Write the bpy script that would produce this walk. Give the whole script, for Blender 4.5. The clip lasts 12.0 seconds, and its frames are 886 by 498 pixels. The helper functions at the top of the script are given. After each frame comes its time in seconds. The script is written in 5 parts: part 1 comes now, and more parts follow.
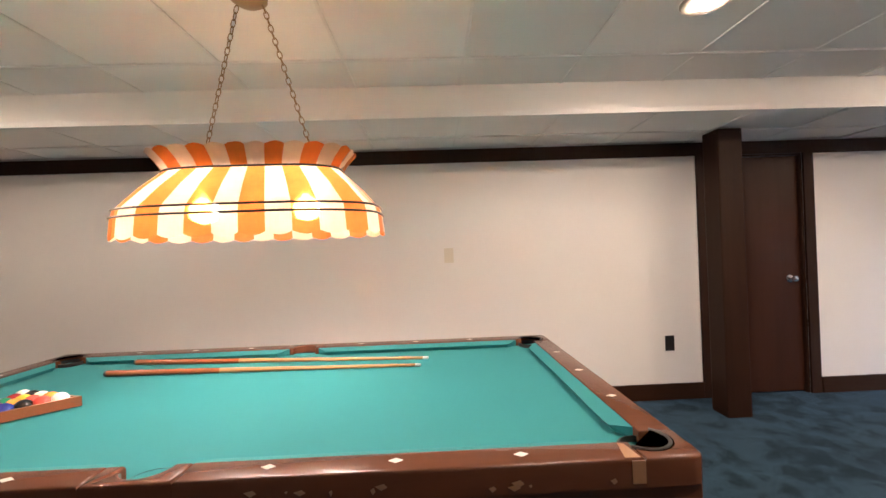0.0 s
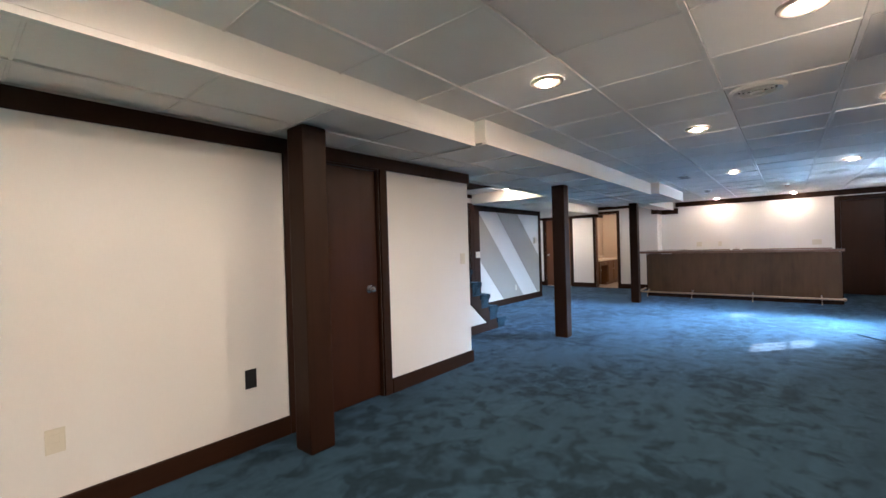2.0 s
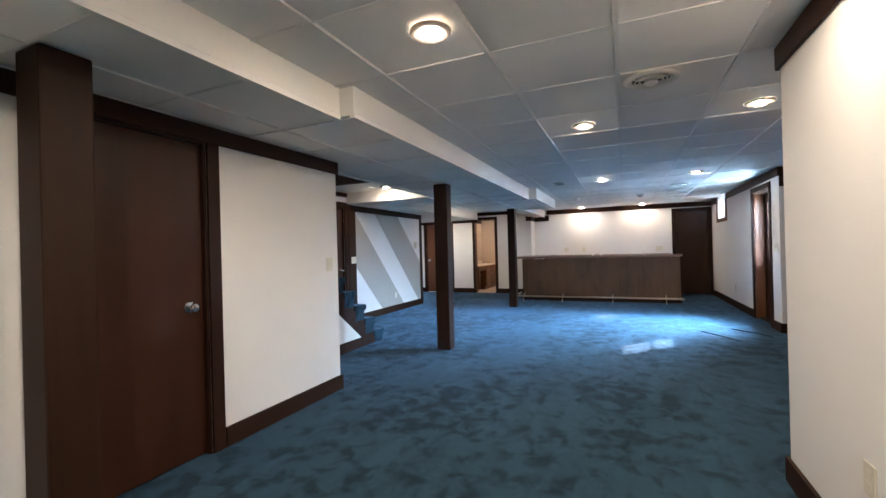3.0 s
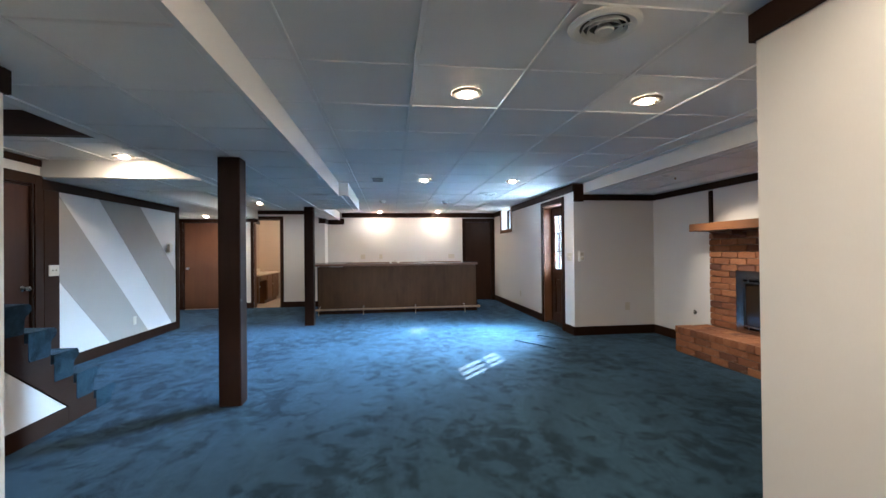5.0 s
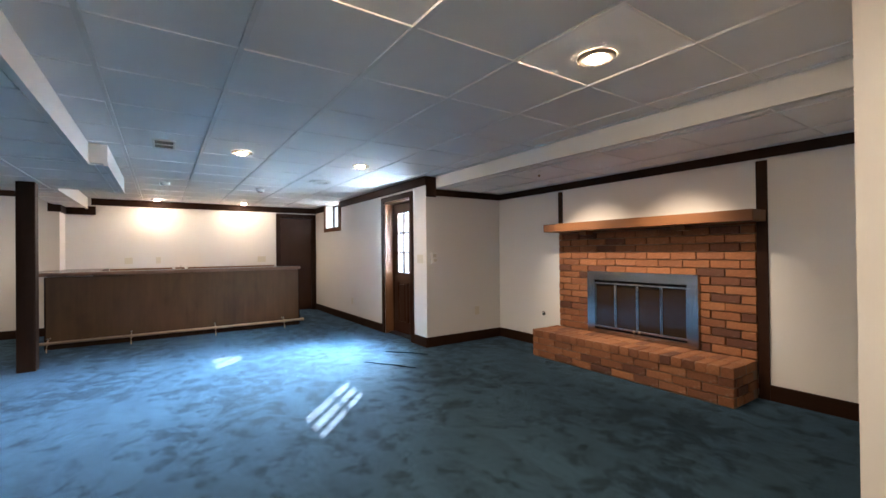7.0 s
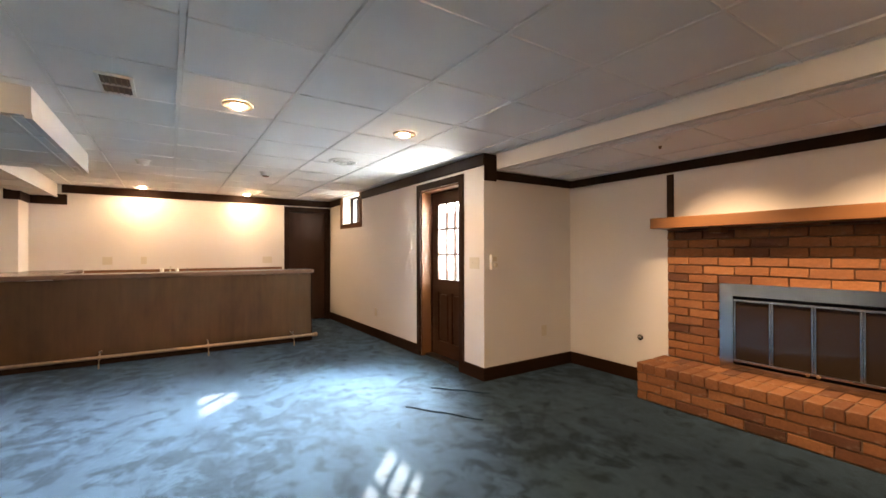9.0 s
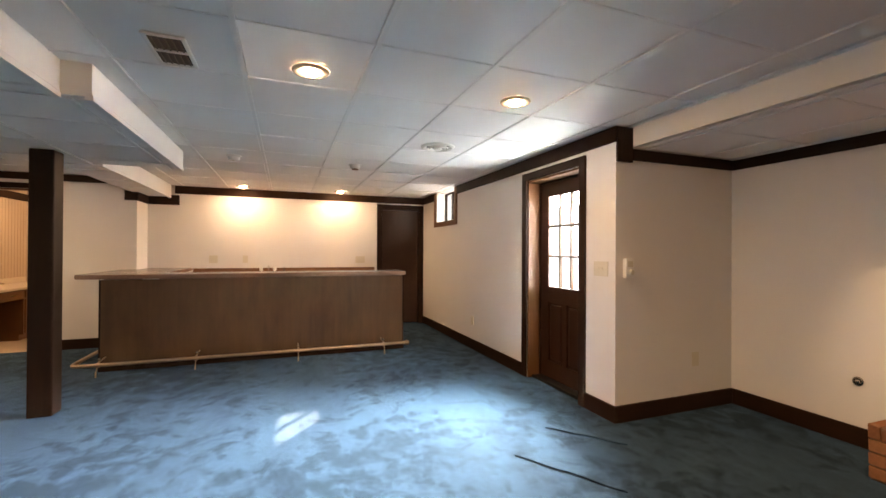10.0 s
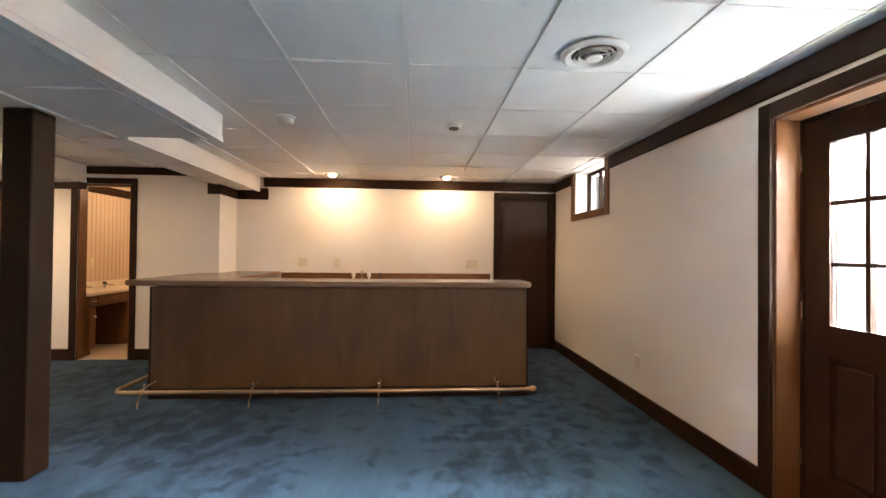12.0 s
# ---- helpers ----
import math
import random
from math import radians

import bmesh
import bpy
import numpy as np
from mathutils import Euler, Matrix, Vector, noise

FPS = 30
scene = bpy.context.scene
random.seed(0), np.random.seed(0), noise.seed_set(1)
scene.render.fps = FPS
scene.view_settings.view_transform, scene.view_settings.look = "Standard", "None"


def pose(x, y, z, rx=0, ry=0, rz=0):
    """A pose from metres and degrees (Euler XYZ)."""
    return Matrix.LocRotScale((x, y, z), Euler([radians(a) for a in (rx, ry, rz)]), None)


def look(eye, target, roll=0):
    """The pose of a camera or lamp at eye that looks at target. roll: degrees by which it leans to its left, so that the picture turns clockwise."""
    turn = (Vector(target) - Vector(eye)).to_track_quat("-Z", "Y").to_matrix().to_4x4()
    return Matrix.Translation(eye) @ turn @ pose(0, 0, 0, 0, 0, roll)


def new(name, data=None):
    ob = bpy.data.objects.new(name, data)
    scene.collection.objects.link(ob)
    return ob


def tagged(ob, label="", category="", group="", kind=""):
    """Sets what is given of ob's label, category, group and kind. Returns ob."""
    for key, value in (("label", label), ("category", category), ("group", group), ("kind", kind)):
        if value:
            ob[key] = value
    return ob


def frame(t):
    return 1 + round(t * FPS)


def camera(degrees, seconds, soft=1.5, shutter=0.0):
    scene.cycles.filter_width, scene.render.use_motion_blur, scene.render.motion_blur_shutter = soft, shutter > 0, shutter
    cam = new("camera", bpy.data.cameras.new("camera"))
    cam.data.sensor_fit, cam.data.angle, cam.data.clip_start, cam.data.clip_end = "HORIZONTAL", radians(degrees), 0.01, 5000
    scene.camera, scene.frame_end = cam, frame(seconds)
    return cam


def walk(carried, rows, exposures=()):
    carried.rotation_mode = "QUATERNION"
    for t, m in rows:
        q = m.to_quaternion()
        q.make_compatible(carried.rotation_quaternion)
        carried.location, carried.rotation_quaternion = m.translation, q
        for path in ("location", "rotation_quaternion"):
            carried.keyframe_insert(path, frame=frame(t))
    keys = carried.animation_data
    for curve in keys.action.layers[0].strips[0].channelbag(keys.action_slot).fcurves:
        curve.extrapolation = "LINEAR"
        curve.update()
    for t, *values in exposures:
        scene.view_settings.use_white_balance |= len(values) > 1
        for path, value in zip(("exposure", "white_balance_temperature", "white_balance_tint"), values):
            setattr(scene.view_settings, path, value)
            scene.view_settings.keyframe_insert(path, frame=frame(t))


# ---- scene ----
cam = camera(93.4, 12.0)
PATH = [
    (0, (0.413, 0.564, 1.277), (0.473, 2.563, 1.289), -2.0),
    (0.5, (0.511, 0.672, 1.276), (1.059, 2.596, 1.28), -2.0),
    (1, (0.688, 0.842, 1.283), (1.666, 2.586, 1.275), -2.0),
    (1.5, (0.861, 0.998, 1.285), (2.164, 2.515, 1.274), -1.8),
    (2, (1.05, 1.18, 1.296), (2.591, 2.456, 1.286), -1.7),
    (2.5, (1.317, 1.342, 1.275), (3.024, 2.384, 1.268), -1.4),
    (3, (1.671, 1.493, 1.267), (3.505, 2.291, 1.27), -1.5),
    (5, (2.799, 2.279, 1.284), (4.783, 2.027, 1.296), -0.6),
    (5.5, (3.113, 2.371, 1.264), (5.047, 1.859, 1.276), -0.7),
    (6, (3.433, 2.454, 1.268), (5.285, 1.699, 1.279), -0.8),
    (6.5, (3.732, 2.489, 1.276), (5.477, 1.513, 1.285), -0.8),
    (8.5, (5.114, 2.242, 1.268), (6.69, 1.011, 1.285), -0.3),
    (9, (5.506, 2.173, 1.293), (7.179, 1.077, 1.308), -0.1),
    (9.5, (5.868, 2.043, 1.3), (7.643, 1.122, 1.316), 0.1),
    (10, (6.247, 1.912, 1.316), (8.118, 1.206, 1.326), 0.3),
    (10.5, (6.666, 1.819, 1.311), (8.596, 1.297, 1.329), 0.5),
    (11, (7.078, 1.684, 1.314), (9.045, 1.322, 1.334), 0.6),
    (11.5, (7.495, 1.58, 1.3), (9.482, 1.348, 1.322), 0.5),
    (12, (7.912, 1.448, 1.301), (9.908, 1.322, 1.323), 0.6),
]
# seconds, stops, kelvin, tint of the clip's own exposure
LOOK = [
    (0.0, 3.6, 5700, 21),
    (1.5, 3.52, 5600, 17),
    (3.0, 3.42, 5350, 11),
    (5.0, 3.45, 5350, 9),
    (6.5, 3.56, 5450, 10),
    (8.5, 3.76, 8600, 24),
    (10.0, 3.55, 8500, 23),
    (12.0, 3.5, 8100, 21),
]
walk(cam, [(t, look(eye, target, roll)) for t, eye, target, roll in PATH], LOOK)

# ---- world, sun and lamps ----
world = bpy.data.worlds.new("sky_world")
scene.world = world
world.use_nodes = True
wn = world.node_tree
sky = wn.nodes.new("ShaderNodeTexSky")
sky.sky_type = "NISHITA"
sky.sun_disc = False
sky.sun_elevation = radians(29)
SUN_WAY = Vector((-1.155, 1.0, -0.85)).normalized()
sky.sun_rotation = math.atan2(-SUN_WAY.x, -SUN_WAY.y)
wn.nodes["Background"].inputs["Strength"].default_value = 0.08
wn.links.new(sky.outputs[0], wn.nodes["Background"].inputs["Color"])


def lamp(name, kind, energy, colour, m, **settings):
    data = bpy.data.lights.new(name, kind)
    data.energy, data.color = energy, colour
    if "size" in settings:
        data.shape, data.size, data.size_y = "RECTANGLE", settings["size"], settings["size_y"]
    if "spread" in settings:
        data.spread = radians(settings["spread"])
    if "radius" in settings:
        data.shadow_soft_size = settings["radius"]
    if "angle" in settings:
        data.angle = radians(settings["angle"])
    ob = new(name, data)
    ob.matrix_world = m
    return ob


sun = lamp("sun", "SUN", 5.0, (1.0, 0.94, 0.86), look((0, 0, 0), SUN_WAY), angle=0.5)
DAY = (0.62, 0.84, 1.0)
lamp("door_daylight", "AREA", 215, DAY, look((10.25, -1.7, 2.30), (8.65, 1.7, 0.1)), size=2.0, size_y=0.85, spread=84)
lamp("window_daylight", "AREA", 3.2, DAY, look((12.46, -1.0, 2.24), (11.6, 1.2, 0.7)), size=0.78, size_y=0.44, spread=90)
WARM = (1.0, 0.77, 0.52)
LAMP_W, BAR_W, POOL_W, BATH_W, FIRE_W = 3.4, 1.4, 0.012, 3.0, 9.5
POOL_DOWN_W = 0.2

# ---- materials ----


def material(name, colour, rough=0.6, metal=0.0):
    m = bpy.data.materials.new(name)
    m.use_nodes = True
    b = m.node_tree.nodes["Principled BSDF"]
    b.inputs["Base Color"].default_value = (*colour, 1)
    b.inputs["Roughness"].default_value = rough
    b.inputs["Metallic"].default_value = metal
    return m


def node(m, kind, **inputs):
    n = m.node_tree.nodes.new(kind)
    for k, v in inputs.items():
        n.inputs[k].default_value = v
    return n


def link(m, a, b):
    m.node_tree.links.new(a, b)


def bsdf(m):
    return m.node_tree.nodes["Principled BSDF"]


def coords(m, scale):
    tc = node(m, "ShaderNodeTexCoord")
    mp = node(m, "ShaderNodeMapping", Scale=scale)
    link(m, tc.outputs["Object"], mp.inputs["Vector"])
    return mp.outputs[0]


def noise_tex(m, scale, detail=4.0, rough=0.55, vec=(1, 1, 1), distortion=0.0):
    n = node(m, "ShaderNodeTexNoise", Scale=scale, Detail=detail, Roughness=rough, Distortion=distortion)
    link(m, coords(m, vec), n.inputs["Vector"])
    return n.outputs["Fac"]


def ramp(m, fac, stops):
    r = node(m, "ShaderNodeValToRGB")
    while len(r.color_ramp.elements) < len(stops):
        r.color_ramp.elements.new(0.5)
    for e, (p, c) in zip(r.color_ramp.elements, stops):
        e.position, e.color = p, (*c, 1)
    link(m, fac, r.inputs[0])
    return r.outputs[0]


def blend(m, fac, a, b, mode="MIX"):
    x = node(m, "ShaderNodeMix")
    x.data_type, x.blend_type = "RGBA", mode
    if isinstance(fac, float):
        x.inputs[0].default_value = fac
    else:
        link(m, fac, x.inputs[0])
    for v, i in ((a, 6), (b, 7)):
        if isinstance(v, tuple):
            x.inputs[i].default_value = (*v, 1)
        else:
            link(m, v, x.inputs[i])
    return x.outputs[2]


def bump(m, fac, strength, distance):
    b = node(m, "ShaderNodeBump", Strength=strength, Distance=distance)
    link(m, fac, b.inputs["Height"])
    link(m, b.outputs[0], bsdf(m).inputs["Normal"])


def map_range(m, fac, a, b):
    r = node(m, "ShaderNodeMapRange")
    r.inputs["To Min"].default_value, r.inputs["To Max"].default_value = a, b
    link(m, fac, r.inputs["Value"])
    return r.outputs[0]


def wood(name, light, dark, rough, along="z", fine=38.0, gloss_var=0.12, shine=0.35, streak=0.5):
    m = material(name, light, rough)
    stretch = {"x": (0.06, 1, 1), "y": (1, 0.06, 1), "z": (1, 1, 0.06)}[along]
    g = noise_tex(m, fine, 5, 0.6, stretch, 0.4)
    big = noise_tex(m, 2.2, 3, 0.5, stretch, 0.6)
    mid = tuple(0.55 * a + 0.45 * b for a, b in zip(light, dark))
    c = ramp(m, g, [(0.3, mid), (0.7, light)])
    c2 = ramp(m, big, [(0.3, tuple(v * 0.72 for v in dark)), (0.75, tuple(min(1, v * 1.12) for v in light))])
    blot = noise_tex(m, 3.5, 4, 0.6, tuple(0.4 if v < 1 else 1 for v in stretch), 0.3)
    c3 = ramp(m, blot, [(0.3, dark), (0.7, light)])
    c2 = blend(m, 1 - streak, c2, c3)
    link(m, blend(m, 0.6, c, c2), bsdf(m).inputs["Base Color"])
    link(m, map_range(m, big, rough - gloss_var, rough + gloss_var), bsdf(m).inputs["Roughness"])
    bsdf(m).inputs["Specular IOR Level"].default_value = shine
    bump(m, g, 0.12, 0.002)
    return m


def painted(name, colour, rough, spread=0.06, grain=60.0, strength=0.15, distance=0.002, stretch=(1, 1, 1)):
    m = material(name, colour, rough)
    big = noise_tex(m, 0.9, 3)
    fine = noise_tex(m, grain, 3, 0.6, stretch)
    lo = tuple(v * (1 - spread) for v in colour)
    hi = tuple(min(1, v * (1 + spread)) for v in colour)
    c = ramp(m, big, [(0.3, lo), (0.7, hi)])
    c = blend(m, 0.25, c, ramp(m, fine, [(0.35, lo), (0.65, hi)]))
    link(m, c, bsdf(m).inputs["Base Color"])
    bump(m, fine, strength, distance)
    return m


M = {}
M["wall"] = painted("white_vinyl_wallpaper", (0.69, 0.672, 0.645), 0.55, 0.03, 140, 0.12, 0.001, (1, 1, 0.25))
M["soffit"] = painted("white_soffit_paint", (0.80, 0.79, 0.76), 0.6, 0.03, 90)
M["tile"] = painted("ceiling_panel", (0.85, 0.84, 0.82), 0.75, 0.07, 160, 0.3, 0.002)
M["grid"] = painted("grid_bar", (0.80, 0.79, 0.77), 0.5, 0.03)
M["trim"] = wood("dark_trim_wood", (0.032, 0.013, 0.006), (0.011, 0.0045, 0.0022), 0.5, "x", 38, 0.1, 0.14)
M["trim_y"] = wood("dark_trim_wood_deep", (0.032, 0.013, 0.006), (0.011, 0.0045, 0.0022), 0.5, "y", 38, 0.1, 0.14)
M["post"] = wood("dark_post_wood", (0.032, 0.0135, 0.0068), (0.009, 0.004, 0.002), 0.5, "z", 30, 0.1, 0.14)
M["door"] = wood("stained_door_wood", (0.050, 0.019, 0.009), (0.018, 0.007, 0.0035), 0.36, "z", 24, 0.1, 0.2)
M["door_light"] = wood("brown_door_wood", (0.14, 0.055, 0.02), (0.07, 0.027, 0.010), 0.38, "z", 24)
M["bar"] = wood("bar_panel_wood", (0.150, 0.080, 0.036), (0.034, 0.017, 0.008), 0.4, "z", 18, 0.04, 0.28, 0.4)
M["laminate"] = wood("bar_top_laminate", (0.26, 0.165, 0.12), (0.16, 0.10, 0.075), 0.25, "y", 30)
M["mantel"] = wood("mantel_wood", (0.20, 0.086, 0.033), (0.09, 0.038, 0.015), 0.4, "x", 30)
M["table"] = wood("pool_table_wood", (0.12, 0.044, 0.02), (0.06, 0.022, 0.011), 0.22, "x", 30)
M["cue_pale"] = wood("pale_cue_wood", (0.46, 0.24, 0.09), (0.34, 0.16, 0.06), 0.3, "x", 40)
M["cue_dark"] = wood("red_cue_wood", (0.33, 0.11, 0.04), (0.20, 0.06, 0.02), 0.25, "x", 40)
M["rackwood"] = wood("rack_wood", (0.36, 0.13, 0.05), (0.22, 0.07, 0.03), 0.35, "x", 40)
M["vanity"] = wood("vanity_wood", (0.17, 0.075, 0.03), (0.085, 0.035, 0.015), 0.35, "z", 30)
M["felt"] = painted("green_felt", (0.018, 0.185, 0.195), 0.95, 0.08, 220, 0.3, 0.001)
M["plate"] = painted("ivory_plastic", (0.60, 0.56, 0.46), 0.4, 0.02)
M["white_plastic"] = painted("white_plastic", (0.75, 0.74, 0.70), 0.4, 0.02)
M["black"] = painted("black_plastic", (0.012, 0.012, 0.012), 0.35, 0.1)
M["leather"] = painted("black_pocket_leather", (0.016, 0.012, 0.01), 0.5, 0.2)
M["chrome"] = material("chrome", (0.72, 0.70, 0.66), 0.18, 1)
M["copper"] = painted("aged_copper_rail", (0.58, 0.43, 0.30), 0.3, 0.15, 30)
bsdf(M["copper"]).inputs["Metallic"].default_value = 1
M["steel"] = painted("brushed_steel", (0.36, 0.345, 0.32), 0.2, 0.3, 50, 0.03, 0.0006, (1, 1, 0.03))
bsdf(M["steel"]).inputs["Metallic"].default_value = 1
M["darksteel"] = material("dark_steel", (0.10, 0.095, 0.09), 0.35, 1)
M["soot"] = painted("firebox_black", (0.012, 0.011, 0.010), 0.9, 0.3)
M["pearl"] = material("pearl_inlay", (0.75, 0.72, 0.65), 0.2)
M["tape"] = painted("brown_tape", (0.28, 0.15, 0.075), 0.4, 0.15)
M["mortar"] = painted("mortar", (0.19, 0.125, 0.085), 0.95, 0.25, 80, 0.7, 0.005)
M["counter"] = painted("cream_counter", (0.72, 0.64, 0.52), 0.3, 0.04)
M["bathwall"] = painted("beige_wallpaper", (0.58, 0.47, 0.36), 0.6, 0.04)
M["bathline"] = painted("tan_paper_line", (0.46, 0.35, 0.25), 0.6, 0.05)
M["bathfloor"] = painted("beige_floor_tile", (0.50, 0.40, 0.30), 0.35, 0.12, 8)
M["taupe"] = painted("taupe_stripe_paint", (0.36, 0.335, 0.30), 0.6, 0.03)
# bright so that the view through the door panes reads as white glare
M["whitewash"] = painted("white_render", (0.86, 0.86, 0.84), 0.9, 0.04)
# kept very dark so that little daylight bounces up to the ceiling
M["concrete"] = painted("darkened_concrete", (0.09, 0.088, 0.084), 0.9, 0.12)


def carpet_material():
    m = material("blue_plush_carpet", (0.05, 0.09, 0.14), 0.95)
    blot = noise_tex(m, 6.3, 4, 0.58, (1, 1, 1), 0.35)
    region = noise_tex(m, 0.85, 3, 0.55)
    stroke = noise_tex(m, 3.0, 4, 0.62, (0.4, 1.7, 1), 0.6)
    tuft = noise_tex(m, 26, 3, 0.6, (1, 1, 1), 0.3)
    fibre = noise_tex(m, 260, 2, 0.6)
    lo, mid, hi = (0.0038, 0.0085, 0.0125), (0.0145, 0.031, 0.047), (0.033, 0.070, 0.104)
    c = ramp(m, stroke, [(0.32, mid), (0.68, hi)])
    sparse = node(m, "ShaderNodeMath")
    sparse.operation = "MULTIPLY_ADD"
    sparse.inputs[1].default_value, sparse.inputs[2].default_value = 0.7, -0.34
    link(m, region, sparse.inputs[0])
    level = node(m, "ShaderNodeMath")
    level.operation = "ADD"
    link(m, blot, level.inputs[0])
    link(m, sparse.outputs[0], level.inputs[1])
    mask = ramp(m, level.outputs[0], [(0.37, (0.86, 0.86, 0.86)), (0.455, (0.42, 0.42, 0.42)), (0.54, (0, 0, 0))])
    c = blend(m, mask, c, lo)
    c = blend(m, 0.16, c, ramp(m, tuft, [(0.35, lo), (0.65, hi)]))
    c = blend(m, 0.2, c, ramp(m, fibre, [(0.3, lo), (0.7, hi)]))
    link(m, c, bsdf(m).inputs["Base Color"])
    s = bsdf(m)
    link(m, ramp(m, level.outputs[0], [(0.40, (0.16, 0.16, 0.16)), (0.56, (0.28, 0.28, 0.28))]), s.inputs["Sheen Weight"])
    s.inputs["Sheen Roughness"].default_value = 0.34
    s.inputs["Sheen Tint"].default_value = (0.36, 0.60, 0.95, 1)
    s.inputs["Specular IOR Level"].default_value = 0.1
    bump(m, fibre, 0.6, 0.006)
    return m


def brick_material():
    m = material("red_brick", (0.35, 0.14, 0.07), 0.9)
    oi = node(m, "ShaderNodeObjectInfo")
    c = ramp(m, oi.outputs["Random"], [(0.0, (0.085, 0.036, 0.022)), (0.10, (0.135, 0.052, 0.029)), (0.2, (0.205, 0.082, 0.037)), (0.6, (0.265, 0.108, 0.046)), (1.0, (0.32, 0.140, 0.062))])
    g = noise_tex(m, 45, 5, 0.7)
    st = noise_tex(m, 9, 4, 0.6)
    c = blend(m, 0.55, c, ramp(m, g, [(0.3, (0.55, 0.5, 0.45)), (0.7, (1.1, 1.05, 1.0))]), "MULTIPLY")
    c = blend(m, ramp(m, st, [(0.58, (0, 0, 0)), (0.75, (0.35, 0.35, 0.35))]), c, (0.42, 0.33, 0.26))
    link(m, c, bsdf(m).inputs["Base Color"])
    bump(m, g, 0.7, 0.006)
    return m


def glass_material(name, colour, rough=0.0):
    m = material(name, colour, rough)
    bsdf(m).inputs["Transmission Weight"].default_value = 1.0
    bsdf(m).inputs["IOR"].default_value = 1.45
    return m


def glow(name, colour, strength):
    m = material(name, colour, 0.5)
    bsdf(m).inputs["Emission Color"].default_value = (*colour, 1)
    bsdf(m).inputs["Emission Strength"].default_value = strength
    return m


def shade_material(name, colour):
    m = material(name, colour, 0.35)
    out = m.node_tree.nodes["Material Output"]
    tr = node(m, "ShaderNodeBsdfTranslucent")
    n = noise_tex(m, 14, 4)
    c = ramp(m, n, [(0.3, tuple(v * 0.8 for v in colour)), (0.7, colour)])
    link(m, c, tr.inputs[0])
    link(m, c, bsdf(m).inputs["Base Color"])
    mix = node(m, "ShaderNodeMixShader")
    mix.inputs[0].default_value = 0.6
    link(m, bsdf(m).outputs[0], mix.inputs[1])
    link(m, tr.outputs[0], mix.inputs[2])
    rf = node(m, "ShaderNodeBsdfRefraction", Roughness=0.45, IOR=1.05)
    link(m, c, rf.inputs["Color"])
    mix2 = node(m, "ShaderNodeMixShader")
    mix2.inputs[0].default_value = 0.55
    link(m, mix.outputs[0], mix2.inputs[1])
    link(m, rf.outputs[0], mix2.inputs[2])
    link(m, mix2.outputs[0], out.inputs["Surface"])
    return m


M["carpet"] = carpet_material()
M["brick"] = brick_material()
M["pane"] = glass_material("clear_window_glass", (1, 1, 1))
M["smoked"] = material("smoked_fire_glass", (0.022, 0.015, 0.010), 0.05)
bsdf(M["smoked"]).inputs["Specular IOR Level"].default_value = 0.35
# ring colour lowered to offset the strong light of the bulb beside it
M["light_ring"] = painted("dimmed_white_ring", (0.30, 0.275, 0.24), 0.5, 0.06)
M["bulb"] = glow("lit_bulb", (1.0, 0.72, 0.45), 22)
M["pool_bulb"] = glow("lit_frosted_bulb", (1.0, 0.82, 0.60), 15)
M["shade_amber"] = shade_material("amber_slag_glass", (0.80, 0.27, 0.045))
M["shade_cream"] = shade_material("cream_slag_glass", (0.9, 0.76, 0.58))
M["shade_pink"] = shade_material("pink_slag_glass", (0.85, 0.45, 0.38))

# ---- building helpers ----


def bx(bm, x0, x1, y0, y1, z0, z1):
    v = [bm.verts.new((x, y, z)) for z in (z0, z1) for x, y in ((x0, y0), (x1, y0), (x1, y1), (x0, y1))]
    for f in ((3, 2, 1, 0), (4, 5, 6, 7), (0, 1, 5, 4), (1, 2, 6, 5), (2, 3, 7, 6), (3, 0, 4, 7)):
        bm.faces.new([v[i] for i in f])


def box(x0, x1, y0, y1, z0, z1, bevel=0.0, seg=2):
    bm = bmesh.new()
    bx(bm, x0, x1, y0, y1, z0, z1)
    if bevel:
        bmesh.ops.bevel(bm, geom=bm.edges[:], offset=bevel, segments=seg, affect="EDGES", profile=0.6)
    return bm


def boxes(*dims):
    bm = bmesh.new()
    for d in dims:
        bx(bm, *d)
    return bm


def turned(profile, steps=24, axis="z", at=(0, 0, 0)):
    """A solid of revolution from (radius, height) pairs."""
    bm = bmesh.new()
    rings = []
    for r, h in profile:
        ring = []
        for i in range(steps):
            a = 2 * math.pi * i / steps
            p = Vector((r * math.cos(a), r * math.sin(a), h))
            if axis == "x":
                p = Vector((p.z, p.x, p.y))
            elif axis == "y":
                p = Vector((p.x, p.z, p.y))
            ring.append(bm.verts.new(p + Vector(at)))
        rings.append(ring)
    for a, b in zip(rings, rings[1:]):
        for i in range(steps):
            bm.faces.new((a[i], a[(i + 1) % steps], b[(i + 1) % steps], b[i]))
    bm.faces.new(rings[0][::-1])
    bm.faces.new(rings[-1])
    bmesh.ops.recalc_face_normals(bm, faces=bm.faces)
    return bm


def ringed(profile, steps, at):
    """A ring whose closed section is the list of (radius, height) pairs."""
    bm = bmesh.new()
    rings = [[bm.verts.new((at[0] + r * math.cos(2 * math.pi * i / steps), at[1] + r * math.sin(2 * math.pi * i / steps), h)) for i in range(steps)] for r, h in profile]
    for a, b in zip(rings, rings[1:] + rings[:1]):
        for i in range(steps):
            bm.faces.new((a[i], a[(i + 1) % steps], b[(i + 1) % steps], b[i]))
    bmesh.ops.recalc_face_normals(bm, faces=bm.faces)
    return bm


